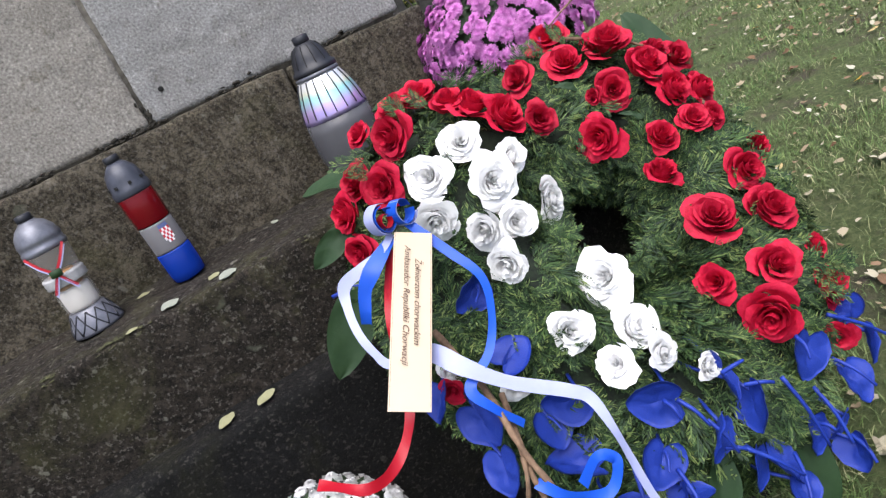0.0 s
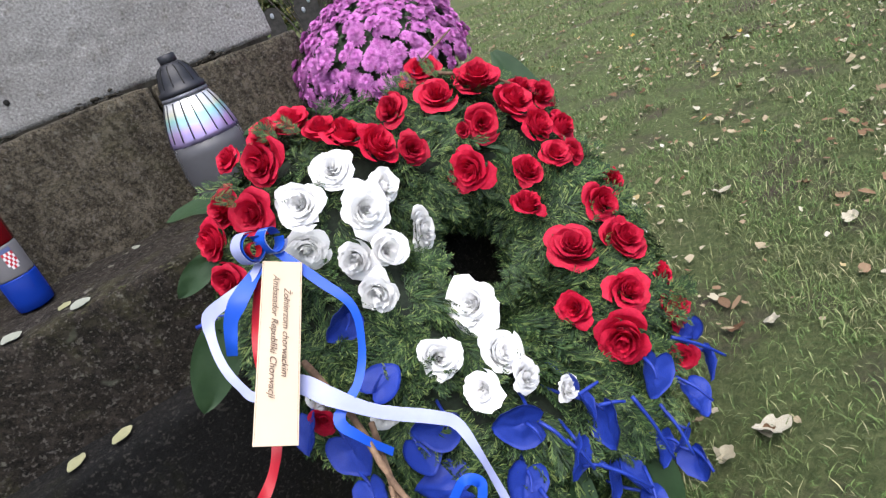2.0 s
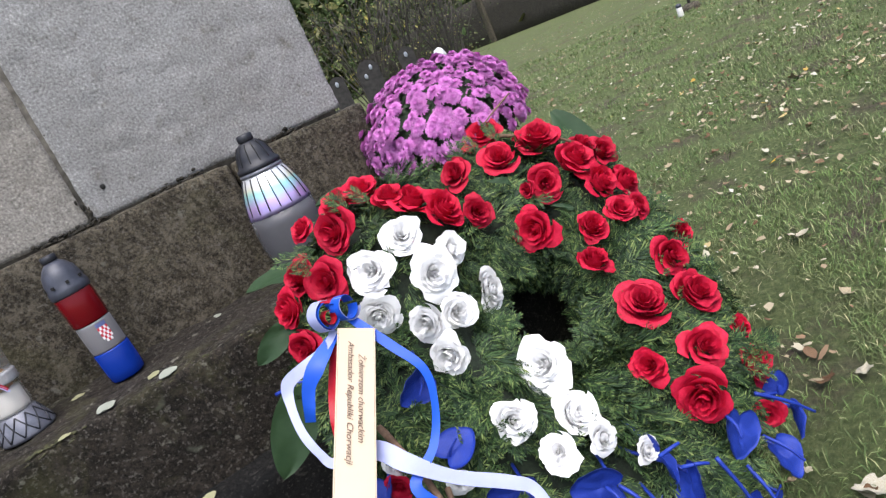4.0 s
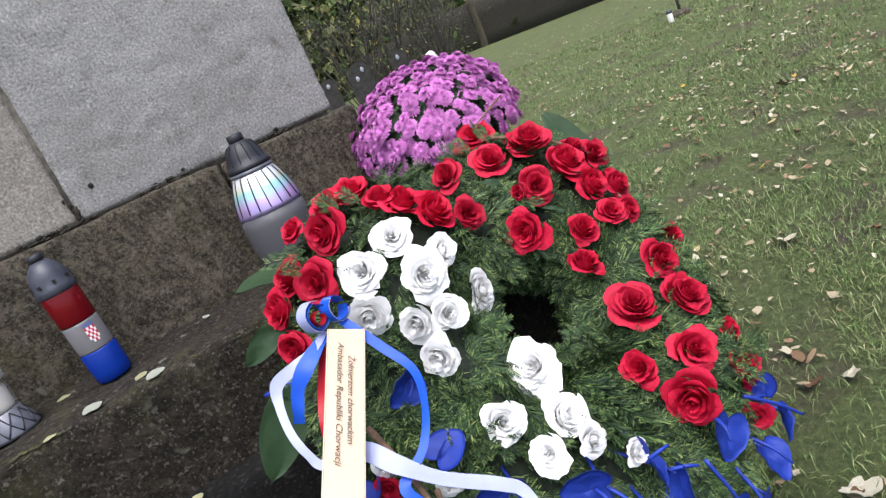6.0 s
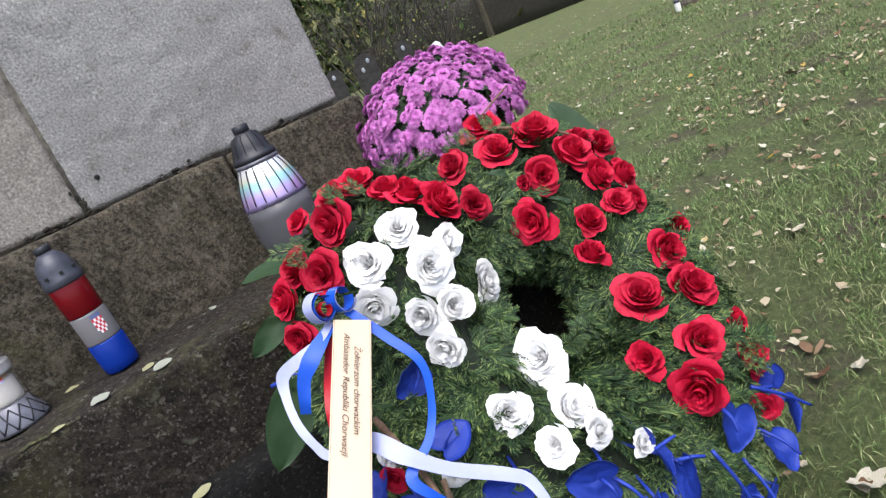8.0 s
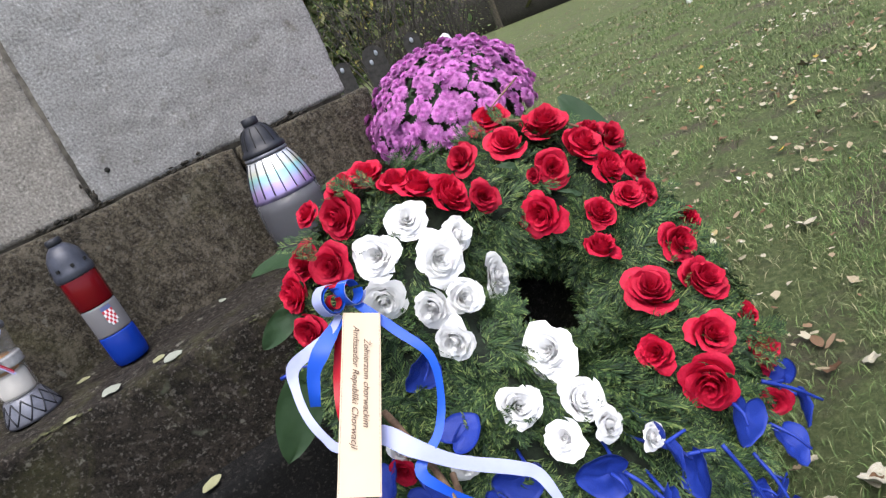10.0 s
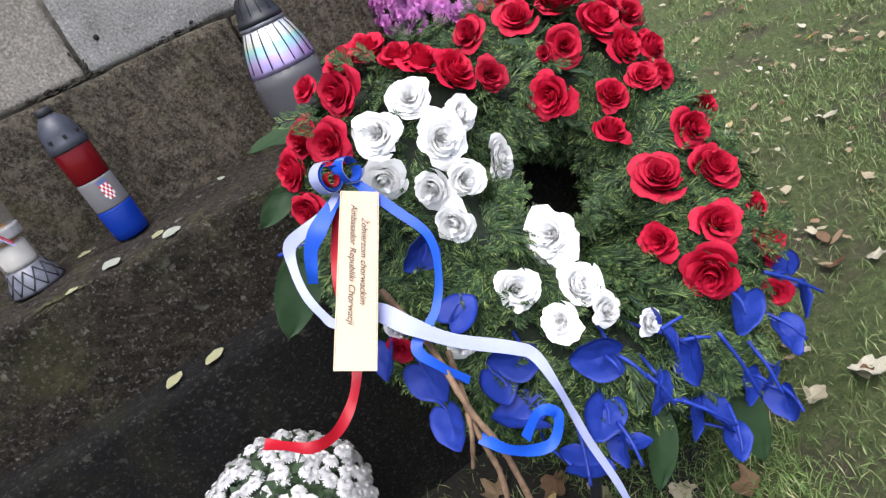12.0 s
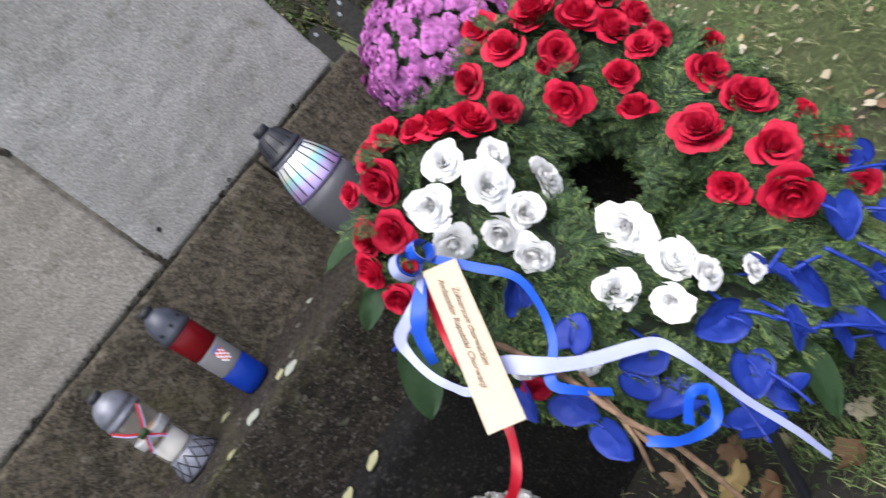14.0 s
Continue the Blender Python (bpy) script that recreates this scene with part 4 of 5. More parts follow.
def chrysanthemum(place, rx, rz, count, size, blooms, label, seed, pot_h, lean=(0, 0)):
    plant = thing("potted_chrysanthemum", place, label, "potted flowers")
    r = random.Random(seed)
    part("pot", lathe([(0.065, 0.0), (0.085, pot_h * 0.9), (0.09, pot_h), (0.078, pot_h), (0.07, pot_h - 0.02)], 32), POT, plant, "brown plastic pot")
    core, cz = bmesh.new(), pot_h + rz * 0.25
    bmesh.ops.create_icosphere(core, subdivisions=4, radius=1)
    for v0 in core.verts:
        w = 1 + 0.10 * noise.noise(v0.co * 4 + Vector((seed, 0, 0)))
        v0.co = Vector((v0.co.x * rx * 0.86 * w, v0.co.y * rx * 0.86 * w, cz + max(-0.35, v0.co.z) * rz * 0.86 * w))
    part("foliage_core", core, MUM_LEAF, plant)
    vs = []
    for _ in range(900):
        z = r.uniform(-0.4, 1)
        a = r.uniform(0, 6.28)
        q0 = Vector((math.cos(a) * math.sqrt(1 - z * z), math.sin(a) * math.sqrt(1 - z * z), z))
        p = Vector((q0.x * rx * 0.88, q0.y * rx * 0.88, cz + q0.z * rz * 0.88))
        t1 = q0.orthogonal().normalized()
        t1.rotate(Matrix.Rotation(r.uniform(0, 6.28), 3, q0))
        t2 = q0.cross(t1)
        t1 = (t1 + q0 * r.uniform(0.0, 0.8)).normalized()
        ln = r.uniform(0.02, 0.035)
        vs += [p, p + t1 * ln * 0.5 + t2 * ln * 0.3, p + t1 * ln, p + t1 * ln * 0.5 - t2 * ln * 0.3]
    v0 = np.array([tuple(p) for p in vs])
    piece("leaves", arrays("leaves", v0, np.arange(len(v0)).reshape(-1, 4), MUM_LEAF), plant)["kind"] = "stuff"
    golden = math.pi * (3 - 5 ** 0.5)
    for i in range(count):
        z = 1 - 1.28 * (i + 0.5) / count + r.uniform(-0.03, 0.03)
        z = min(0.995, z)
        a = i * golden + r.uniform(-0.2, 0.2)
        s = math.sqrt(1 - z * z)
        q0 = Vector((math.cos(a) * s, math.sin(a) * s, z))
        w = 1 + 0.10 * noise.noise(q0 * 3 + Vector((seed, 5, 0))) + 0.05 * noise.noise(q0 * 8 + Vector((seed, 1, 0))) + r.uniform(-0.04, 0.04)
        p = Vector((q0.x * rx * w + lean[0] * z, q0.y * rx * w + lean[1] * z, cz + q0.z * rz * w))
        nrm = Vector((q0.x / rx, q0.y / rx, q0.z / rz)).normalized() + Vector((r.uniform(-0.3, 0.3), r.uniform(-0.3, 0.3), 0.25))
        piece("flower_head", r.choice(blooms), plant, facing_up(p, nrm, r.uniform(0, 6.28), size * r.uniform(0.8, 1.15)))
    return plant


MAUVE_BLOOMS = [bloom_mesh("flower_head", s, 23, 6, MAUVE, 0.8, 3.6) for s in range(4)]
WHITE_BLOOMS = [bloom_mesh("flower_head", 40 + s, 18, 6, WHITE_MUM, 1.6) for s in range(4)]
chrysanthemum((0.174, -0.10, LEDGE), 0.184, 0.150, 470, 0.0168, MAUVE_BLOOMS, "mauve chrysanthemum in full bloom on the stone step", 2, 0.09)
chrysanthemum((-0.655, -0.555, 0.0), 0.130, 0.120, 330, 0.0128, WHITE_BLOOMS, "white chrysanthemum in a pot beside the lower step", 6, 0.27)


# ---- grave lanterns on the ledge ----
def tricolour_lantern(place):
    lamp = thing("grave_lantern", place, "red, white and blue glass grave lantern with grey cap", "lantern")
    part("glass_blue", lathe([(0.030, 0.0), (0.035, 0.004), (0.036, 0.02), (0.036, 0.063), (0.0345, 0.066)]), GLASS_BLUE, lamp, "blue glass foot")
    part("glass_white", lathe([(0.0345, 0.0665), (0.0355, 0.07), (0.0355, 0.122), (0.0345, 0.126)]), GLASS_FROST, lamp, "frosted clear glass band")
    part("glass_red", lathe([(0.0345, 0.1265), (0.036, 0.13), (0.0365, 0.19), (0.034, 0.194)]), GLASS_RED, lamp, "red glass band")
    cap = part("cap", lathe([(0.0365, 0.190), (0.0385, 0.193), (0.0385, 0.205), (0.0365, 0.208), (0.0355, 0.222), (0.031, 0.238), (0.022, 0.250), (0.014, 0.257)]), CAP_GREY, lamp, "grey plastic cap with vent holes")
    part("knob", lathe([(0.0135, 0.2575), (0.0150, 0.259), (0.0150, 0.269), (0.0125, 0.271)], 16), CAP_BLACK, cap, "black knob")
    for i in range(8):
        a = i * math.pi / 4 + 0.2
        bm = bmesh.new()
        bmesh.ops.create_cube(bm, size=1, matrix=Matrix.Rotation(a, 4, "Z") @ Matrix.Translation((0.0370, 0, 0.2145)) @ Matrix.Diagonal((0.004, 0.006, 0.006, 1)))
        part("vent_hole", bm, SLOT, cap, smooth=False)
    shield = []
    for row in range(5):
        for col in range(5):
            if row == 4 and col in (0, 4):
                continue
            bm = bmesh.new()
            vs = []
            for dx, dz in ((0, 0), (1, 0), (1, 1), (0, 1)):
                a = -math.pi / 2 + 0.32 + (col + dx - 2.5) * 0.112
                vs.append(bm.verts.new((0.0362 * math.cos(a), 0.0362 * math.sin(a), 0.113 - (row + 1 - dz) * 0.0062)))
            bm.faces.new(vs)
            part("shield_check", bm, CHECK_RED if (row + col) % 2 == 0 else CHECK_WHITE, lamp, smooth=False)
    for i in range(5):
        bm = bmesh.new()
        a0 = -math.pi / 2 + 0.32 + (i - 2.5) * 0.112
        vs = [bm.verts.new((0.0362 * math.cos(a0 + dx * 0.112), 0.0362 * math.sin(a0 + dx * 0.112), z)) for dx, z in ((0.05, 0.1135), (0.95, 0.1135), (1.0, 0.119), (0.5, 0.123), (0.0, 0.119))]
        bm.faces.new(vs)
        part("crest_point", bm, SHIELD_BLUE, lamp, smooth=False)
    return lamp


def white_lantern(place):
    lamp = thing("grave_lantern", place, "clear glass grave lantern with silver cap and white candle", "lantern")
    base = part("foot", lathe([(0.047, 0.0), (0.048, 0.006), (0.040, 0.028), (0.033, 0.046), (0.030, 0.048)], 32), CAP_SILVER, lamp, "silver foot with diamond lattice")
    for i in range(12):
        for lean in (-1, 1):
            a0, a1 = i * math.pi / 6, (i + lean) * math.pi / 6
            pts = []
            for f in (0, 0.5, 1):
                a = a0 + (a1 - a0) * f
                rr = 0.0485 + (0.034 - 0.0485) * f
                pts.append((rr * math.cos(a), rr * math.sin(a), 0.006 + 0.038 * f))
            part("lattice_bar", rod(pts, 0.0015, 0.0015, 2, 5), CAP_BLACK, base)
    part("candle", lathe([(0.027, 0.049), (0.029, 0.055), (0.029, 0.090), (0.026, 0.094)]), WAX, lamp, "white candle")
    part("insert", lathe([(0.022, 0.095), (0.022, 0.125), (0.02, 0.128)]), WAX_AMBER, lamp, "amber paper insert")
    glass = part("glass", lathe([(0.032, 0.047), (0.034, 0.06), (0.033, 0.10), (0.036, 0.14), (0.039, 0.175), (0.036, 0.18)]), GLASS_CLEAR, lamp, "clear waisted glass")
    glass.visible_shadow = False
    part("pearl_collar", lathe([(0.0345, 0.103), (0.0375, 0.105), (0.036, 0.110), (0.0375, 0.113), (0.036, 0.118), (0.0375, 0.121), (0.035, 0.125)], 48, 24, 0.0008), PEARL, lamp, "pearly band")
    part("cap", lathe([(0.038, 0.172), (0.0405, 0.175), (0.0405, 0.182), (0.0385, 0.184), (0.0385, 0.192), (0.0395, 0.194), (0.0385, 0.200), (0.035, 0.212), (0.026, 0.225), (0.016, 0.232), (0.014, 0.234)]), CAP_SILVER, lamp, "silver plastic cap")
    part("knob", lathe([(0.013, 0.2345), (0.0145, 0.236), (0.0145, 0.246), (0.012, 0.248)], 16), CAP_BLACK, lamp, "black knob")
    for i, mat, off in ((0, RIB_WHITE, 0.0), (1, RIB_RED, 0.0045)):
        for sg in (-1, 1):
            pts = [(0.042 * math.sin(sg * 0.95), -0.042 * math.cos(sg * 0.95), 0.172 + off), (0.041 * math.sin(sg * 0.5), -0.041 * math.cos(sg * 0.5), 0.150 + off), (0.002 * sg, -0.041, 0.128 + off), (-0.020 * sg, -0.042, 0.092 + off)]
            part("neck_ribbon", ribbon(pts, 0.0045, (0, -1, 0.1)), mat, lamp)
    bm = bmesh.new()
    bmesh.ops.create_cube(bm, size=1, matrix=Matrix.Translation((0, -0.042, 0.132)) @ Matrix.Diagonal((0.020, 0.004, 0.014, 1)))
    bmesh.ops.bevel(bm, geom=bm.edges[:], offset=0.0015, segments=2)
    part("clasp", bm, LEAF, lamp, "green clasp")
    return lamp


def rainbow_lantern(place):
    lamp = thing("grave_lantern", place, "bulbous grave lantern with black cap and rainbow foil", "lantern")
    part("bowl", lathe([(0.045, 0.0), (0.058, 0.008), (0.071, 0.05), (0.0765, 0.09), (0.0755, 0.125), (0.0735, 0.148)], 48), SMOKE, lamp, "smoky glass bowl")
    prof = [(0.0735, 0.1485), (0.0725, 0.158), (0.066, 0.186), (0.055, 0.214), (0.048, 0.227), (0.0465, 0.229)]
    part("foil_sleeve", lathe(prof, 48, 24, 0.0015), FOIL, lamp, "ribbed rainbow foil")
    for i in range(18):
        a = i * math.pi / 9
        part("rib", rod([((r + 0.0012) * math.cos(a), (r + 0.0012) * math.sin(a), z) for r, z in prof[1:5]], 0.0013, 0.0013, 2, 5), CAP_BLACK, lamp)
    part("rim", lathe([(0.047, 0.2295), (0.0495, 0.231), (0.049, 0.236), (0.045, 0.238)], 48), CAP_SILVER, lamp, "bright rim")
    cap = part("cap", lathe([(0.0475, 0.2375), (0.0495, 0.239), (0.049, 0.247), (0.0435, 0.250), (0.041, 0.262), (0.034, 0.280), (0.024, 0.291), (0.0185, 0.294)], 40), CAP_BLACK, lamp, "black plastic cap")
    part("knob", lathe([(0.0165, 0.2942), (0.0180, 0.296), (0.0180, 0.308), (0.0145, 0.310)], 20), CAP_BLACK, cap, "black knob")
    for i in range(12):
        a = i * math.pi / 6
        part("cap_groove", rod([((r + 0.0004) * math.cos(a), (r + 0.0004) * math.sin(a), z) for r, z in ((0.0425, 0.253), (0.0405, 0.263), (0.034, 0.280), (0.0255, 0.290))], 0.0011, 0.0011, 2, 5), SLOT, cap)
    return lamp


tricolour_lantern(Matrix.Translation((-0.645, -0.138, LEDGE + 0.001)) @ Matrix.Rotation(radians(-2.3), 4, "Y") @ Matrix.Diagonal((0.90, 0.90, 0.935, 1)))
white_lantern(Matrix.Translation((-0.822, -0.147, LEDGE)) @ Matrix.Diagonal((0.95, 0.95, 0.93, 1)))
rainbow_lantern(Matrix.Translation((-0.256, -0.135, LEDGE - 0.002)) @ Matrix.Diagonal((0.89, 0.89, 0.98, 1)))


# ---- fallen leaves on the steps ----
def oval_leaf(length, width, mat, seed, name="fallen_leaf"):
    verts, faces = [], []
    n = 8
    for top in (0, 1):
        for i in range(n + 1):
            s = i / n
            half = width * math.sin(math.pi * (0.04 + 0.92 * s)) ** 0.8
            for u in (-1, -0.5, 0, 0.5, 1):
                verts.append(((s - 0.5) * length, half * u * (1 + 0.12 * noise.noise(Vector((s * 6, u, seed)))), 0.004 + 0.15 * half * abs(u) + 0.003 * noise.noise(Vector((s * 3, u * 2, seed))) - 0.0005 * (1 - top)))
    for top in (0, 1):
        for i in range(n):
            for j in range(4):
                k0 = top * (n + 1) * 5 + i * 5 + j
                f = (k0, k0 + 5, k0 + 6, k0 + 1)
                faces.append(f if top else f[::-1])
    return mesh(name, verts, faces, mat)


PALE = [oval_leaf(0.036, 0.0130, PALE_LEAF, s) for s in (1, 2)]
OLIVE = [oval_leaf(0.042, 0.0115, OLIVE_LEAF, s) for s in (3, 4)]
for x, y, z, spin, me, size, label in (
    (-0.583, -0.285, LEDGE, 30, PALE[0], 1.0, "pale grey-green fallen leaf on the stone step"), (-0.688, -0.278, LEDGE, 38, PALE[1], 1.0, "pale grey-green fallen leaf on the stone step"),
    (-0.606, -0.245, LEDGE, 50, OLIVE[0], 0.7, "olive fallen leaf on the stone step"), (-0.755, -0.300, LEDGE, 20, OLIVE[1], 0.5, "olive fallen leaf on the stone step"),
    (-0.632, -0.352, LOWER + 0.003, 38, OLIVE[0], 1.0, "yellow-green fallen leaf on the lower step"), (-0.705, -0.350, LOWER + 0.003, 52, OLIVE[1], 1.0, "yellow-green fallen leaf on the lower step"),
    (-0.74, -0.10, LEDGE, 10, OLIVE[1], 0.6, "olive fallen leaf on the stone step"), (-0.46, -0.08, LEDGE, 70, PALE[0], 0.6, "small green fallen leaf on the stone step"),
):
    ob = new("fallen_leaf", me)
    ob.matrix_basis = Matrix.Translation((x, y, z)) @ Matrix.Rotation(radians(spin), 4, "Z") @ Matrix.Rotation(radians(12), 4, "X") @ Matrix.Scale(size, 4)
    tagged(ob, label, "leaf", "fallen leaves on the steps")


# ---- fallen leaves and grass on the lawn ----
def lobed_leaf(seed, lobes=5):
    """A curled maple or oak leaf, about 1 long."""
    r = random.Random(seed)
    n = 40
    depth, bent = r.uniform(0.12, 0.38), r.uniform(0.2, 1.1)
    verts, faces = [], []
    for top in (0, 1):
        for s in (0.0, 0.5, 1.0):
            for i in range(n):
                th = 2 * math.pi * i / n
                rad = s * 0.5 * (1 - depth * (0.5 - 0.5 * math.cos(lobes * th + math.pi)) ** 0.8) * (0.75 + 0.35 * math.cos(th)) * (1 + 0.45 * noise.noise(Vector((math.cos(th) * 2.2, math.sin(th) * 2.2, seed * 3.7))))
                x, y = rad * math.cos(th), rad * math.sin(th) * 1.1
                verts.append((x, y, bent * y * y + 0.35 * x * x + 0.12 * noise.noise(Vector((x * 4, y * 4, seed))) + 0.05 - 0.012 * (1 - top)))
    for top in (0, 1):
        for j in range(2):
            for i in range(n):
                k0 = top * 3 * n + j * n
                f = (k0 + i, k0 + (i + 1) % n, k0 + n + (i + 1) % n, k0 + n + i)
                faces.append(f if not top else f[::-1])
    return mesh("fallen_leaf", verts, faces, FALLEN)


LOBED = [lobed_leaf(s, 5 if s % 2 else 7) for s in range(6)]
SMALL = [oval_leaf(1.0, 0.27, FALLEN, 10 + s) for s in range(3)]
rg = random.Random(77)


def in_steps(x, y):
    return -2.5 < x < 0.40 and -0.40 < y < 0.75


spots = [(1.176, -0.096, 0.085), (0.300, -0.79, 0.085), (3.01, 1.05, 0.13), (0.551, -0.57, 0.055), (0.42, -0.50, 0.06), (0.60, -0.62, 0.05), (-0.30, -0.60, 0.09), (-0.24, -0.56, 0.08), (-0.20, -0.66, 0.06), (-0.34, -0.50, 0.08), (-0.10, -0.74, 0.06), (-0.12, -0.62, 0.07), (-0.42, -0.62, 0.07), (-0.38, -0.70, 0.08), (-0.18, -0.78, 0.07), (-0.02, -0.82, 0.06), (-0.28, -0.68, 0.06), (-0.05, -0.66, 0.08), (0.05, -0.74, 0.06)]
while len(spots) < 290:
    d, a = rg.uniform(0.5, 5.5), rg.uniform(-0.55, 0.85)
    x, y = -0.3 + d * math.cos(a), -1.2 + d * math.sin(a) * 1.2 + 0.2
    if not in_steps(x, y) and math.hypot(x + 0.53, y + 1.45) > 0.6:
        spots.append((x, y, 0.018 + 0.036 * rg.random() ** 2))
for i, (x, y, size) in enumerate(spots):
    me = rg.choice(LOBED if i < 19 or rg.random() < 0.75 else SMALL)
    ob = new("fallen_leaf", me)
    ob.matrix_basis = Matrix.Translation((x, y, ground_height(x, y) + 0.016)) @ Euler((rg.uniform(-0.35, 0.35), rg.uniform(-0.35, 0.35), rg.uniform(0, 6.28))).to_matrix().to_4x4() @ Matrix.Scale(size, 4)
    tagged(ob, "dry fallen autumn leaf on the lawn", "leaf", "fallen leaves on the lawn")


def turf_patch(x, y):
    return noise.noise(Vector((x * 1.1, y * 1.1, 3))) + 0.6 * noise.noise(Vector((x * 3.1, y * 3.1, 9)))


def scatter(count, near, far, power, seed):
    g = np.random.RandomState(seed)
    d = near + (far - near) * g.rand(count) ** power
    a = np.radians(-12 + 135 * g.rand(count))
    x, y = -0.55 + d * np.sin(a), -1.45 + d * np.cos(a)
    keep = ~((x > -2.5) & (x < 0.38) & (y > -0.39) & (y < 0.75))
    return x[keep], y[keep], d[keep], g


x, y, d, g = scatter(430000, 0.35, 13.0, 1.5, 21)
bare = np.array([turf_patch(a, b) for a, b in zip(x, y)])
keep = ((bare < 0.12) | (g.rand(len(x)) < 0.22)) & ((y < -0.92) | (x > -0.22) | (g.rand(len(x)) < 0.25))
x, y, d = x[keep], y[keep], d[keep]
z = np.array([ground_height(a, b) for a, b in zip(x, y)])
n = len(x)
head, lean = g.rand(n) * 2 * np.pi, 0.5 + 1.25 * g.rand(n) ** 0.8
length = (0.016 + 0.032 * g.rand(n) ** 1.5) * (1 + 0.06 * d)
width = (0.0006 + 0.0006 * g.rand(n)) * (1 + 0.40 * d)
dx, dy = np.cos(head), np.sin(head)
base = np.stack([x, y, z - 0.002], 1)
side = np.stack([-dy, dx, np.zeros(n)], 1) * width[:, None]
mid = base + np.stack([dx * np.sin(lean * 0.5), dy * np.sin(lean * 0.5), np.cos(lean * 0.5)], 1) * (length * 0.55)[:, None]
tip = mid + np.stack([dx * np.sin(lean), dy * np.sin(lean), np.cos(lean)], 1) * (length * 0.55)[:, None]
v = np.stack([base - side, mid - side * 0.8, tip, mid + side * 0.8], 1).reshape(-1, 3)
tagged(new("grass", arrays("grass", v, np.arange(len(v)).reshape(-1, 4), BLADE)), "short thin autumn grass", "grass", kind="stuff")

x, y, d, g = scatter(80000, 1.5, 22.0, 1.55, 33)
thick = np.array([noise.noise(Vector((a * 1.7, b * 1.7, 5))) + 0.5 * noise.noise(Vector((a * 5, b * 5, 2))) for a, b in zip(x, y)])
keep = g.rand(len(x)) < np.clip(0.30 + 1.1 * thick, 0.10, 1.0) * np.clip((d - 1.5) / 3.0, 0.10, 1)
x, y, d = x[keep], y[keep], d[keep]
n = len(x)
z = np.array([ground_height(a, b) for a, b in zip(x, y)]) + 0.018
head = g.rand(n) * 2 * np.pi
size = 0.006 + 0.020 * g.rand(n) ** 2.2
slim = 0.45 + 0.6 * g.rand(n)
rows = []
tx, ty = g.uniform(-0.5, 0.5, n), g.uniform(-0.5, 0.5, n)
for i in range(10):
    far = 0.55 + 0.55 * g.rand(n)
    a, b = far * np.cos(i * np.pi / 5), far * np.sin(i * np.pi / 5) * slim
    rows.append(np.stack([x + size * (a * np.cos(head) - b * np.sin(head)), y + size * (a * np.sin(head) + b * np.cos(head)), z + size * (a * tx + b * ty) + 0.5 * size * b * b], 1))
v = np.stack(rows, 1).reshape(-1, 3)
tagged(new("leaf_litter", arrays("leaf_litter", v, np.arange(len(v)).reshape(-1, 10), FALLEN_FAR)), "scattered pale and brown autumn leaves", "leaves", kind="stuff")


# ---- far edge of the cemetery ----
far_wall = tagged(new("wall_boundary", mesh("wall_boundary", *rough_block((19.0, -30.0, -0.3), (19.5, 75.0, 2.3), 0.9, 0.015, 0.02, 0.6, 3), FARWALL)), "old dark cemetery boundary wall", "wall", kind="structure")
piece("wall_pier", mesh("wall_pier", *rough_block((18.9, 27.3, -0.3), (19.4, 27.8, 2.4), 0.2, 0.02, 0.02, 2, 3), PLINTH), far_wall)


def headstone(x, y, h, w, ovals):
    turn = math.atan2(-0.53 - x, -1.45 - y)
    stone = thing("headstone", Matrix.Translation((x, y, -0.02)) @ Matrix.Rotation(-turn + math.pi, 4, "Z"), "dark rounded headstone with white oval plaques", "headstone", "far headstones")
    bm = bmesh.new()
    outline = [(-w, 0), (w, 0), (w, h - w)] + [(w * math.cos(t), h - w + w * math.sin(t)) for t in np.linspace(0, math.pi, 14)[1:-1]] + [(-w, h - w)]
    f = bm.faces.new([bm.verts.new((a, -0.06, b)) for a, b in outline])
    r0 = bmesh.ops.extrude_face_region(bm, geom=[f])
    for v0 in r0["geom"]:
        if isinstance(v0, bmesh.types.BMVert):
            v0.co.y += 0.12
    bmesh.ops.recalc_face_normals(bm, faces=bm.faces)
    part("stone", bm, GRAVE, stone, smooth=False)
    for ox, oz in ovals:
        bm = bmesh.new()
        bmesh.ops.create_uvsphere(bm, u_segments=16, v_segments=8, radius=1, matrix=Matrix.Translation((ox, -0.065, oz)) @ Matrix.Diagonal((0.024, 0.012, 0.036, 1)))
        part("plaque", bm, PLAQUE, stone, "white oval plaque")


headstone(3.05, 6.85, 1.24, 0.15, ((-0.05, 1.04), (0.05, 1.13)))
headstone(3.54, 6.62, 1.19, 0.11, ((0.0, 1.09),))
headstone(2.63, 7.0, 1.20, 0.11, ((0.0, 1.10),))
urn = thing("flower_urn", (2.96, 4.76, 0), "stone pillar with a white flower ball", "urn")
part("pillar", lathe([(0.14, -0.02), (0.14, 0.05), (0.09, 0.08), (0.09, 0.80), (0.12, 0.84), (0.12, 0.87)], 20), GRAVE, urn)
bm = bmesh.new()
bmesh.ops.create_icosphere(bm, subdivisions=3, radius=0.070, matrix=Matrix.Translation((0, 0, 0.91)))
for v0 in bm.verts:
    v0.co += Vector((0, 0, 0.02)) * noise.noise(v0.co * 40) + (v0.co - Vector((0, 0, 0.92))) * 0.3 * noise.noise(v0.co * 55)
part("flower_ball", bm, WHITE_MUM, urn, "white flowers")
cross = thing("iron_cross", (7.55, 5.6, 0), "dark iron grave cross on a low stone", "cross")
part("upright", rod([(0, 0, 0), (0, 0, 0.6), (0, 0, 1.3)], 0.022, 0.02, 3), GRAVE, cross)
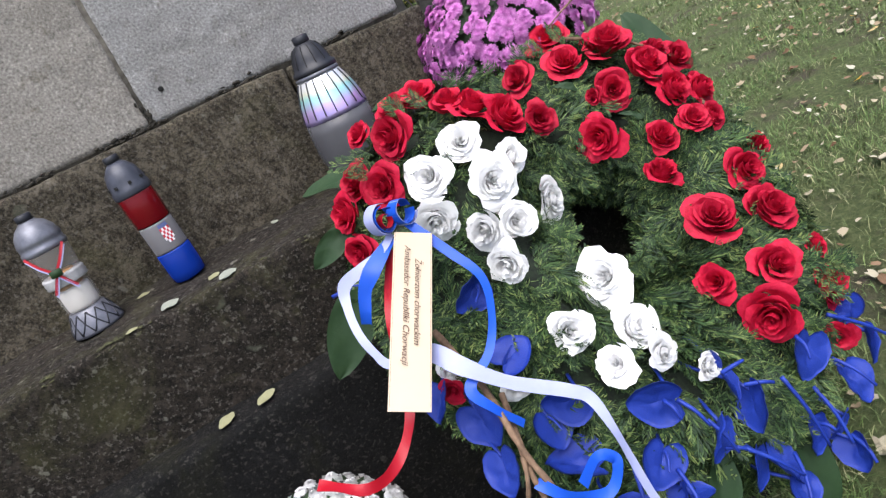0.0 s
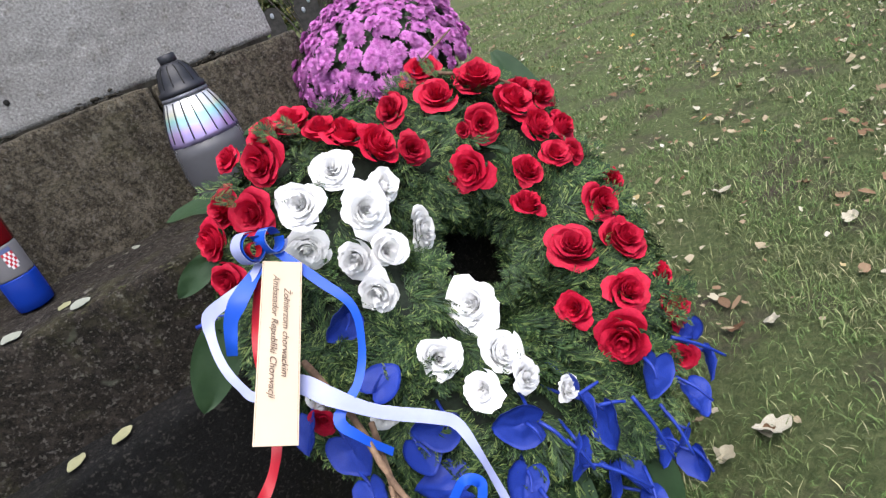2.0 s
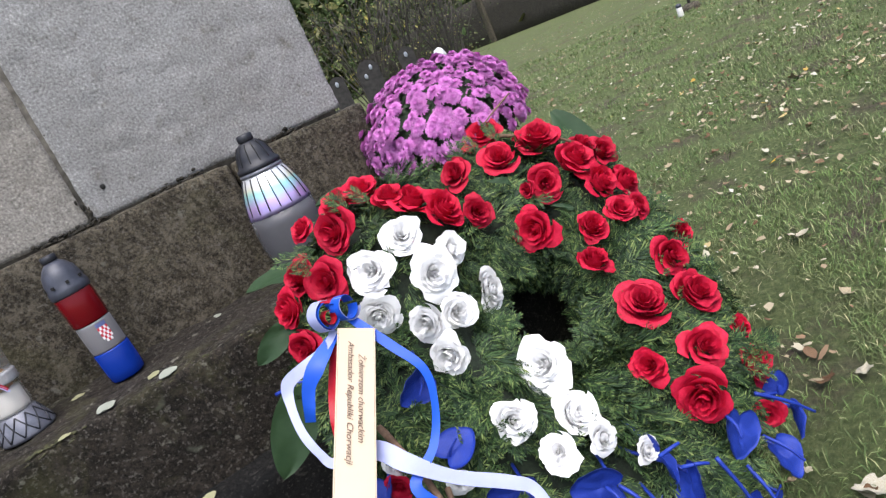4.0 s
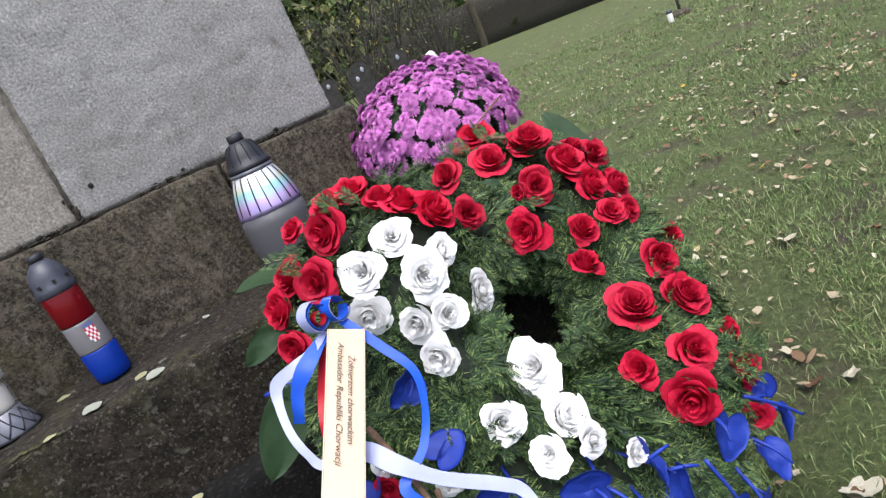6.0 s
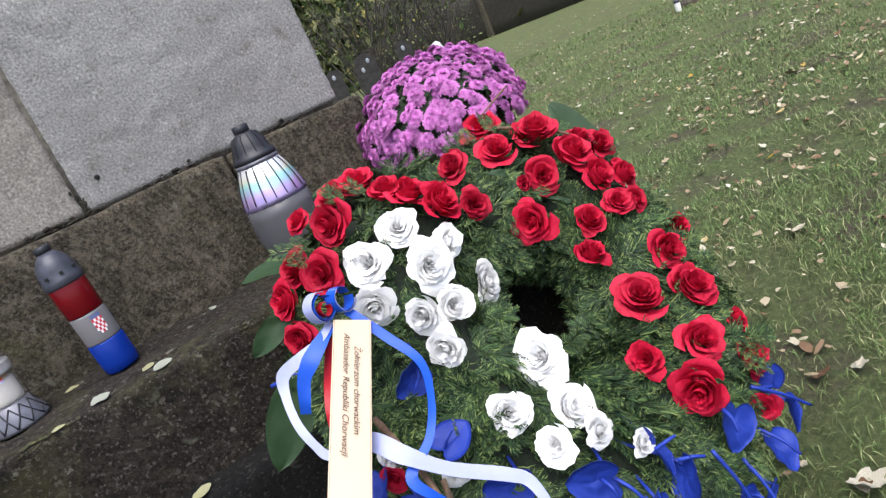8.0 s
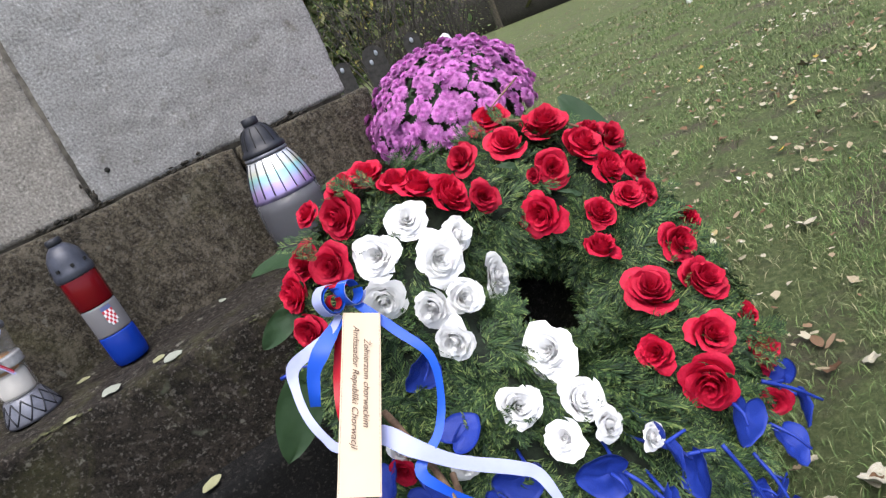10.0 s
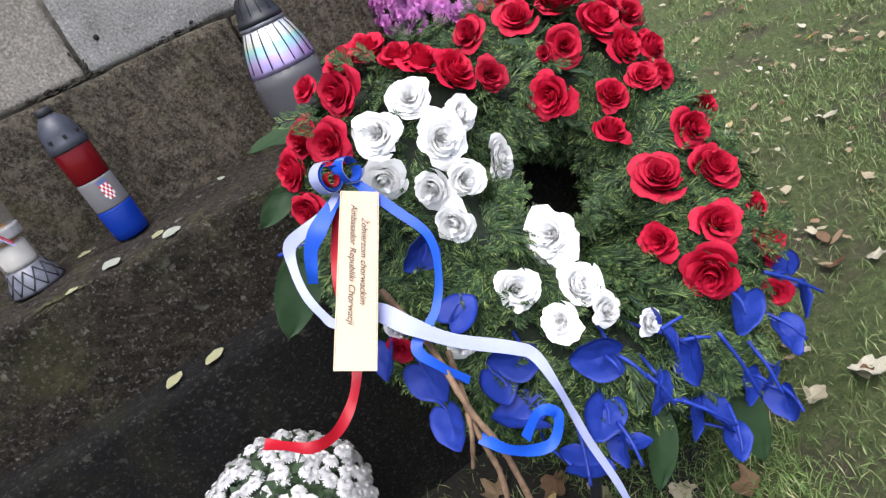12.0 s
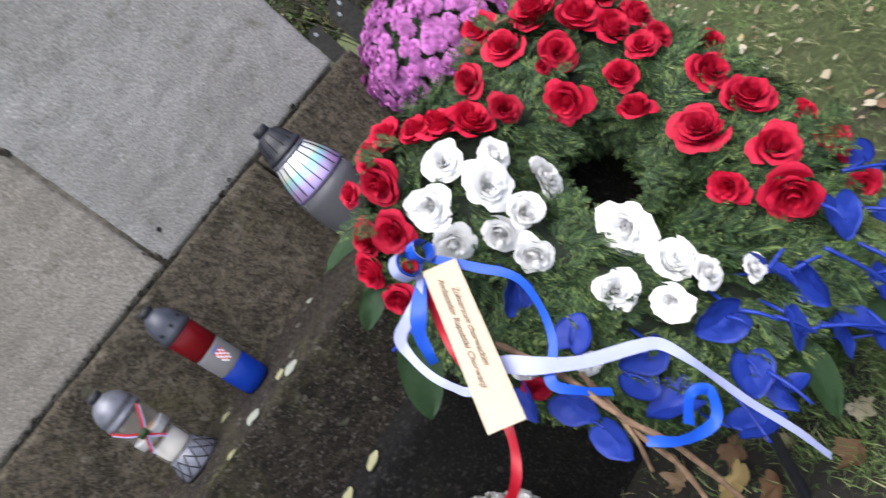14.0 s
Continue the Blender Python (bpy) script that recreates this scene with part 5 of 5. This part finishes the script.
part("arm", rod([(-0.3, 0, 1.0), (0, 0, 1.0), (0.3, 0, 1.0)], 0.03, 0.03, 3), GRAVE, cross)
part("stone_base", lathe([(0.15, -0.02), (0.13, 0.06), (0.06, 0.09)], 14), PLINTH, cross)
small = thing("small_lantern", (7.05, 5.35, 0), "small white grave lantern with dark cap", "lantern")
part("glass", lathe([(0.036, 0.0), (0.04, 0.01), (0.04, 0.12), (0.036, 0.13)], 20), WAX, small)
part("cap", lathe([(0.042, 0.13), (0.040, 0.16), (0.02, 0.18)], 20), CAP_GREY, small, "dark cap")


def shrub(x, y, h, stems, seed):
    plant = thing("bare_shrub", (x, y, -0.02), "leafless grey shrub with many thin stems", "shrub", "bare shrubs")
    r = random.Random(seed)
    bms = []
    for _ in range(stems):
        a, lean = r.uniform(0, 6.28), r.uniform(0.08, 0.55)
        hh = h * r.uniform(0.6, 1.0)
        d = Vector((math.cos(a), math.sin(a), 0))
        pts = [d * 0.12 * r.random(), d * lean * hh * 0.35 + Vector((0, 0, hh * 0.45)), d * lean * hh + Vector((r.uniform(-0.1, 0.1), 0, hh))]
        bms.append(rod(pts, 0.016, 0.005, 3, 4))
        for _ in range(4):
            f = r.uniform(0.35, 0.9)
            p = Vector(pts[1]) * (1 - f) + Vector(pts[2]) * f
            q = p + Vector((r.uniform(-1, 1), r.uniform(-1, 1), r.uniform(0.4, 1.4))) * 0.3 * h * 0.4
            bms.append(rod([p, (p + q) / 2 + Vector((0.03, 0, 0)), q], 0.007, 0.003, 2, 3))
    part("stem_clump", join(bms), TWIG, plant, "thin grey stems")["kind"] = "stuff"
    g = np.random.RandomState(seed)
    n = 1000
    o = np.stack([g.normal(0, 0.33 * h * 0.5, n), g.normal(0, 0.33 * h * 0.5, n), h * (0.15 + 0.85 * g.rand(n))], 1)
    u1, u2 = g.normal(0, 0.011, (n, 3)), g.normal(0, 0.011, (n, 3))
    v = np.stack([o - u1, o + u2, o + u1, o - u2], 1).reshape(-1, 3)
    piece("leaves", arrays("leaves", v, np.arange(len(v)).reshape(-1, 4), FARLEAF), plant, None, "sparse olive leaves")["kind"] = "stuff"


for i, (x, y, h) in enumerate(((4.1, 9.4, 2.6), (5.2, 10.2, 2.8), (3.4, 10.8, 2.6), (6.4, 10.6, 2.4), (7.4, 12.5, 2.6), (2.6, 9.6, 2.4), (9.0, 14.5, 2.8))):
    shrub(x, y, h, 30, 50 + i)


def hedge(name, x0, y0, x1, y1, h, deep, count, seed, label):
    g = np.random.RandomState(seed)
    f = g.rand(count)
    top = h * (0.75 + 0.25 * np.sin(f * 23 + seed) * np.sin(f * 57))
    o = np.stack([x0 + (x1 - x0) * f + g.normal(0, deep, count), y0 + (y1 - y0) * f + g.normal(0, deep, count), top * g.rand(count) ** 0.8], 1)
    u1, u2 = g.normal(0, 0.17, (count, 3)), g.normal(0, 0.17, (count, 3))
    v = np.stack([o - u1, o + u2, o + u1, o - u2], 1).reshape(-1, 3)
    tagged(new(name, arrays(name, v, np.arange(len(v)).reshape(-1, 4), FARLEAF)), label, "hedge", kind="stuff")


hedge("far_woods", -8, 34, 18, 46, 11.0, 1.2, 50000, 3, "grey-green far woods in autumn")
hedge("far_woods", 21, 80, 24, -20, 9.0, 1.2, 50000, 5, "grey-green far woods in autumn")
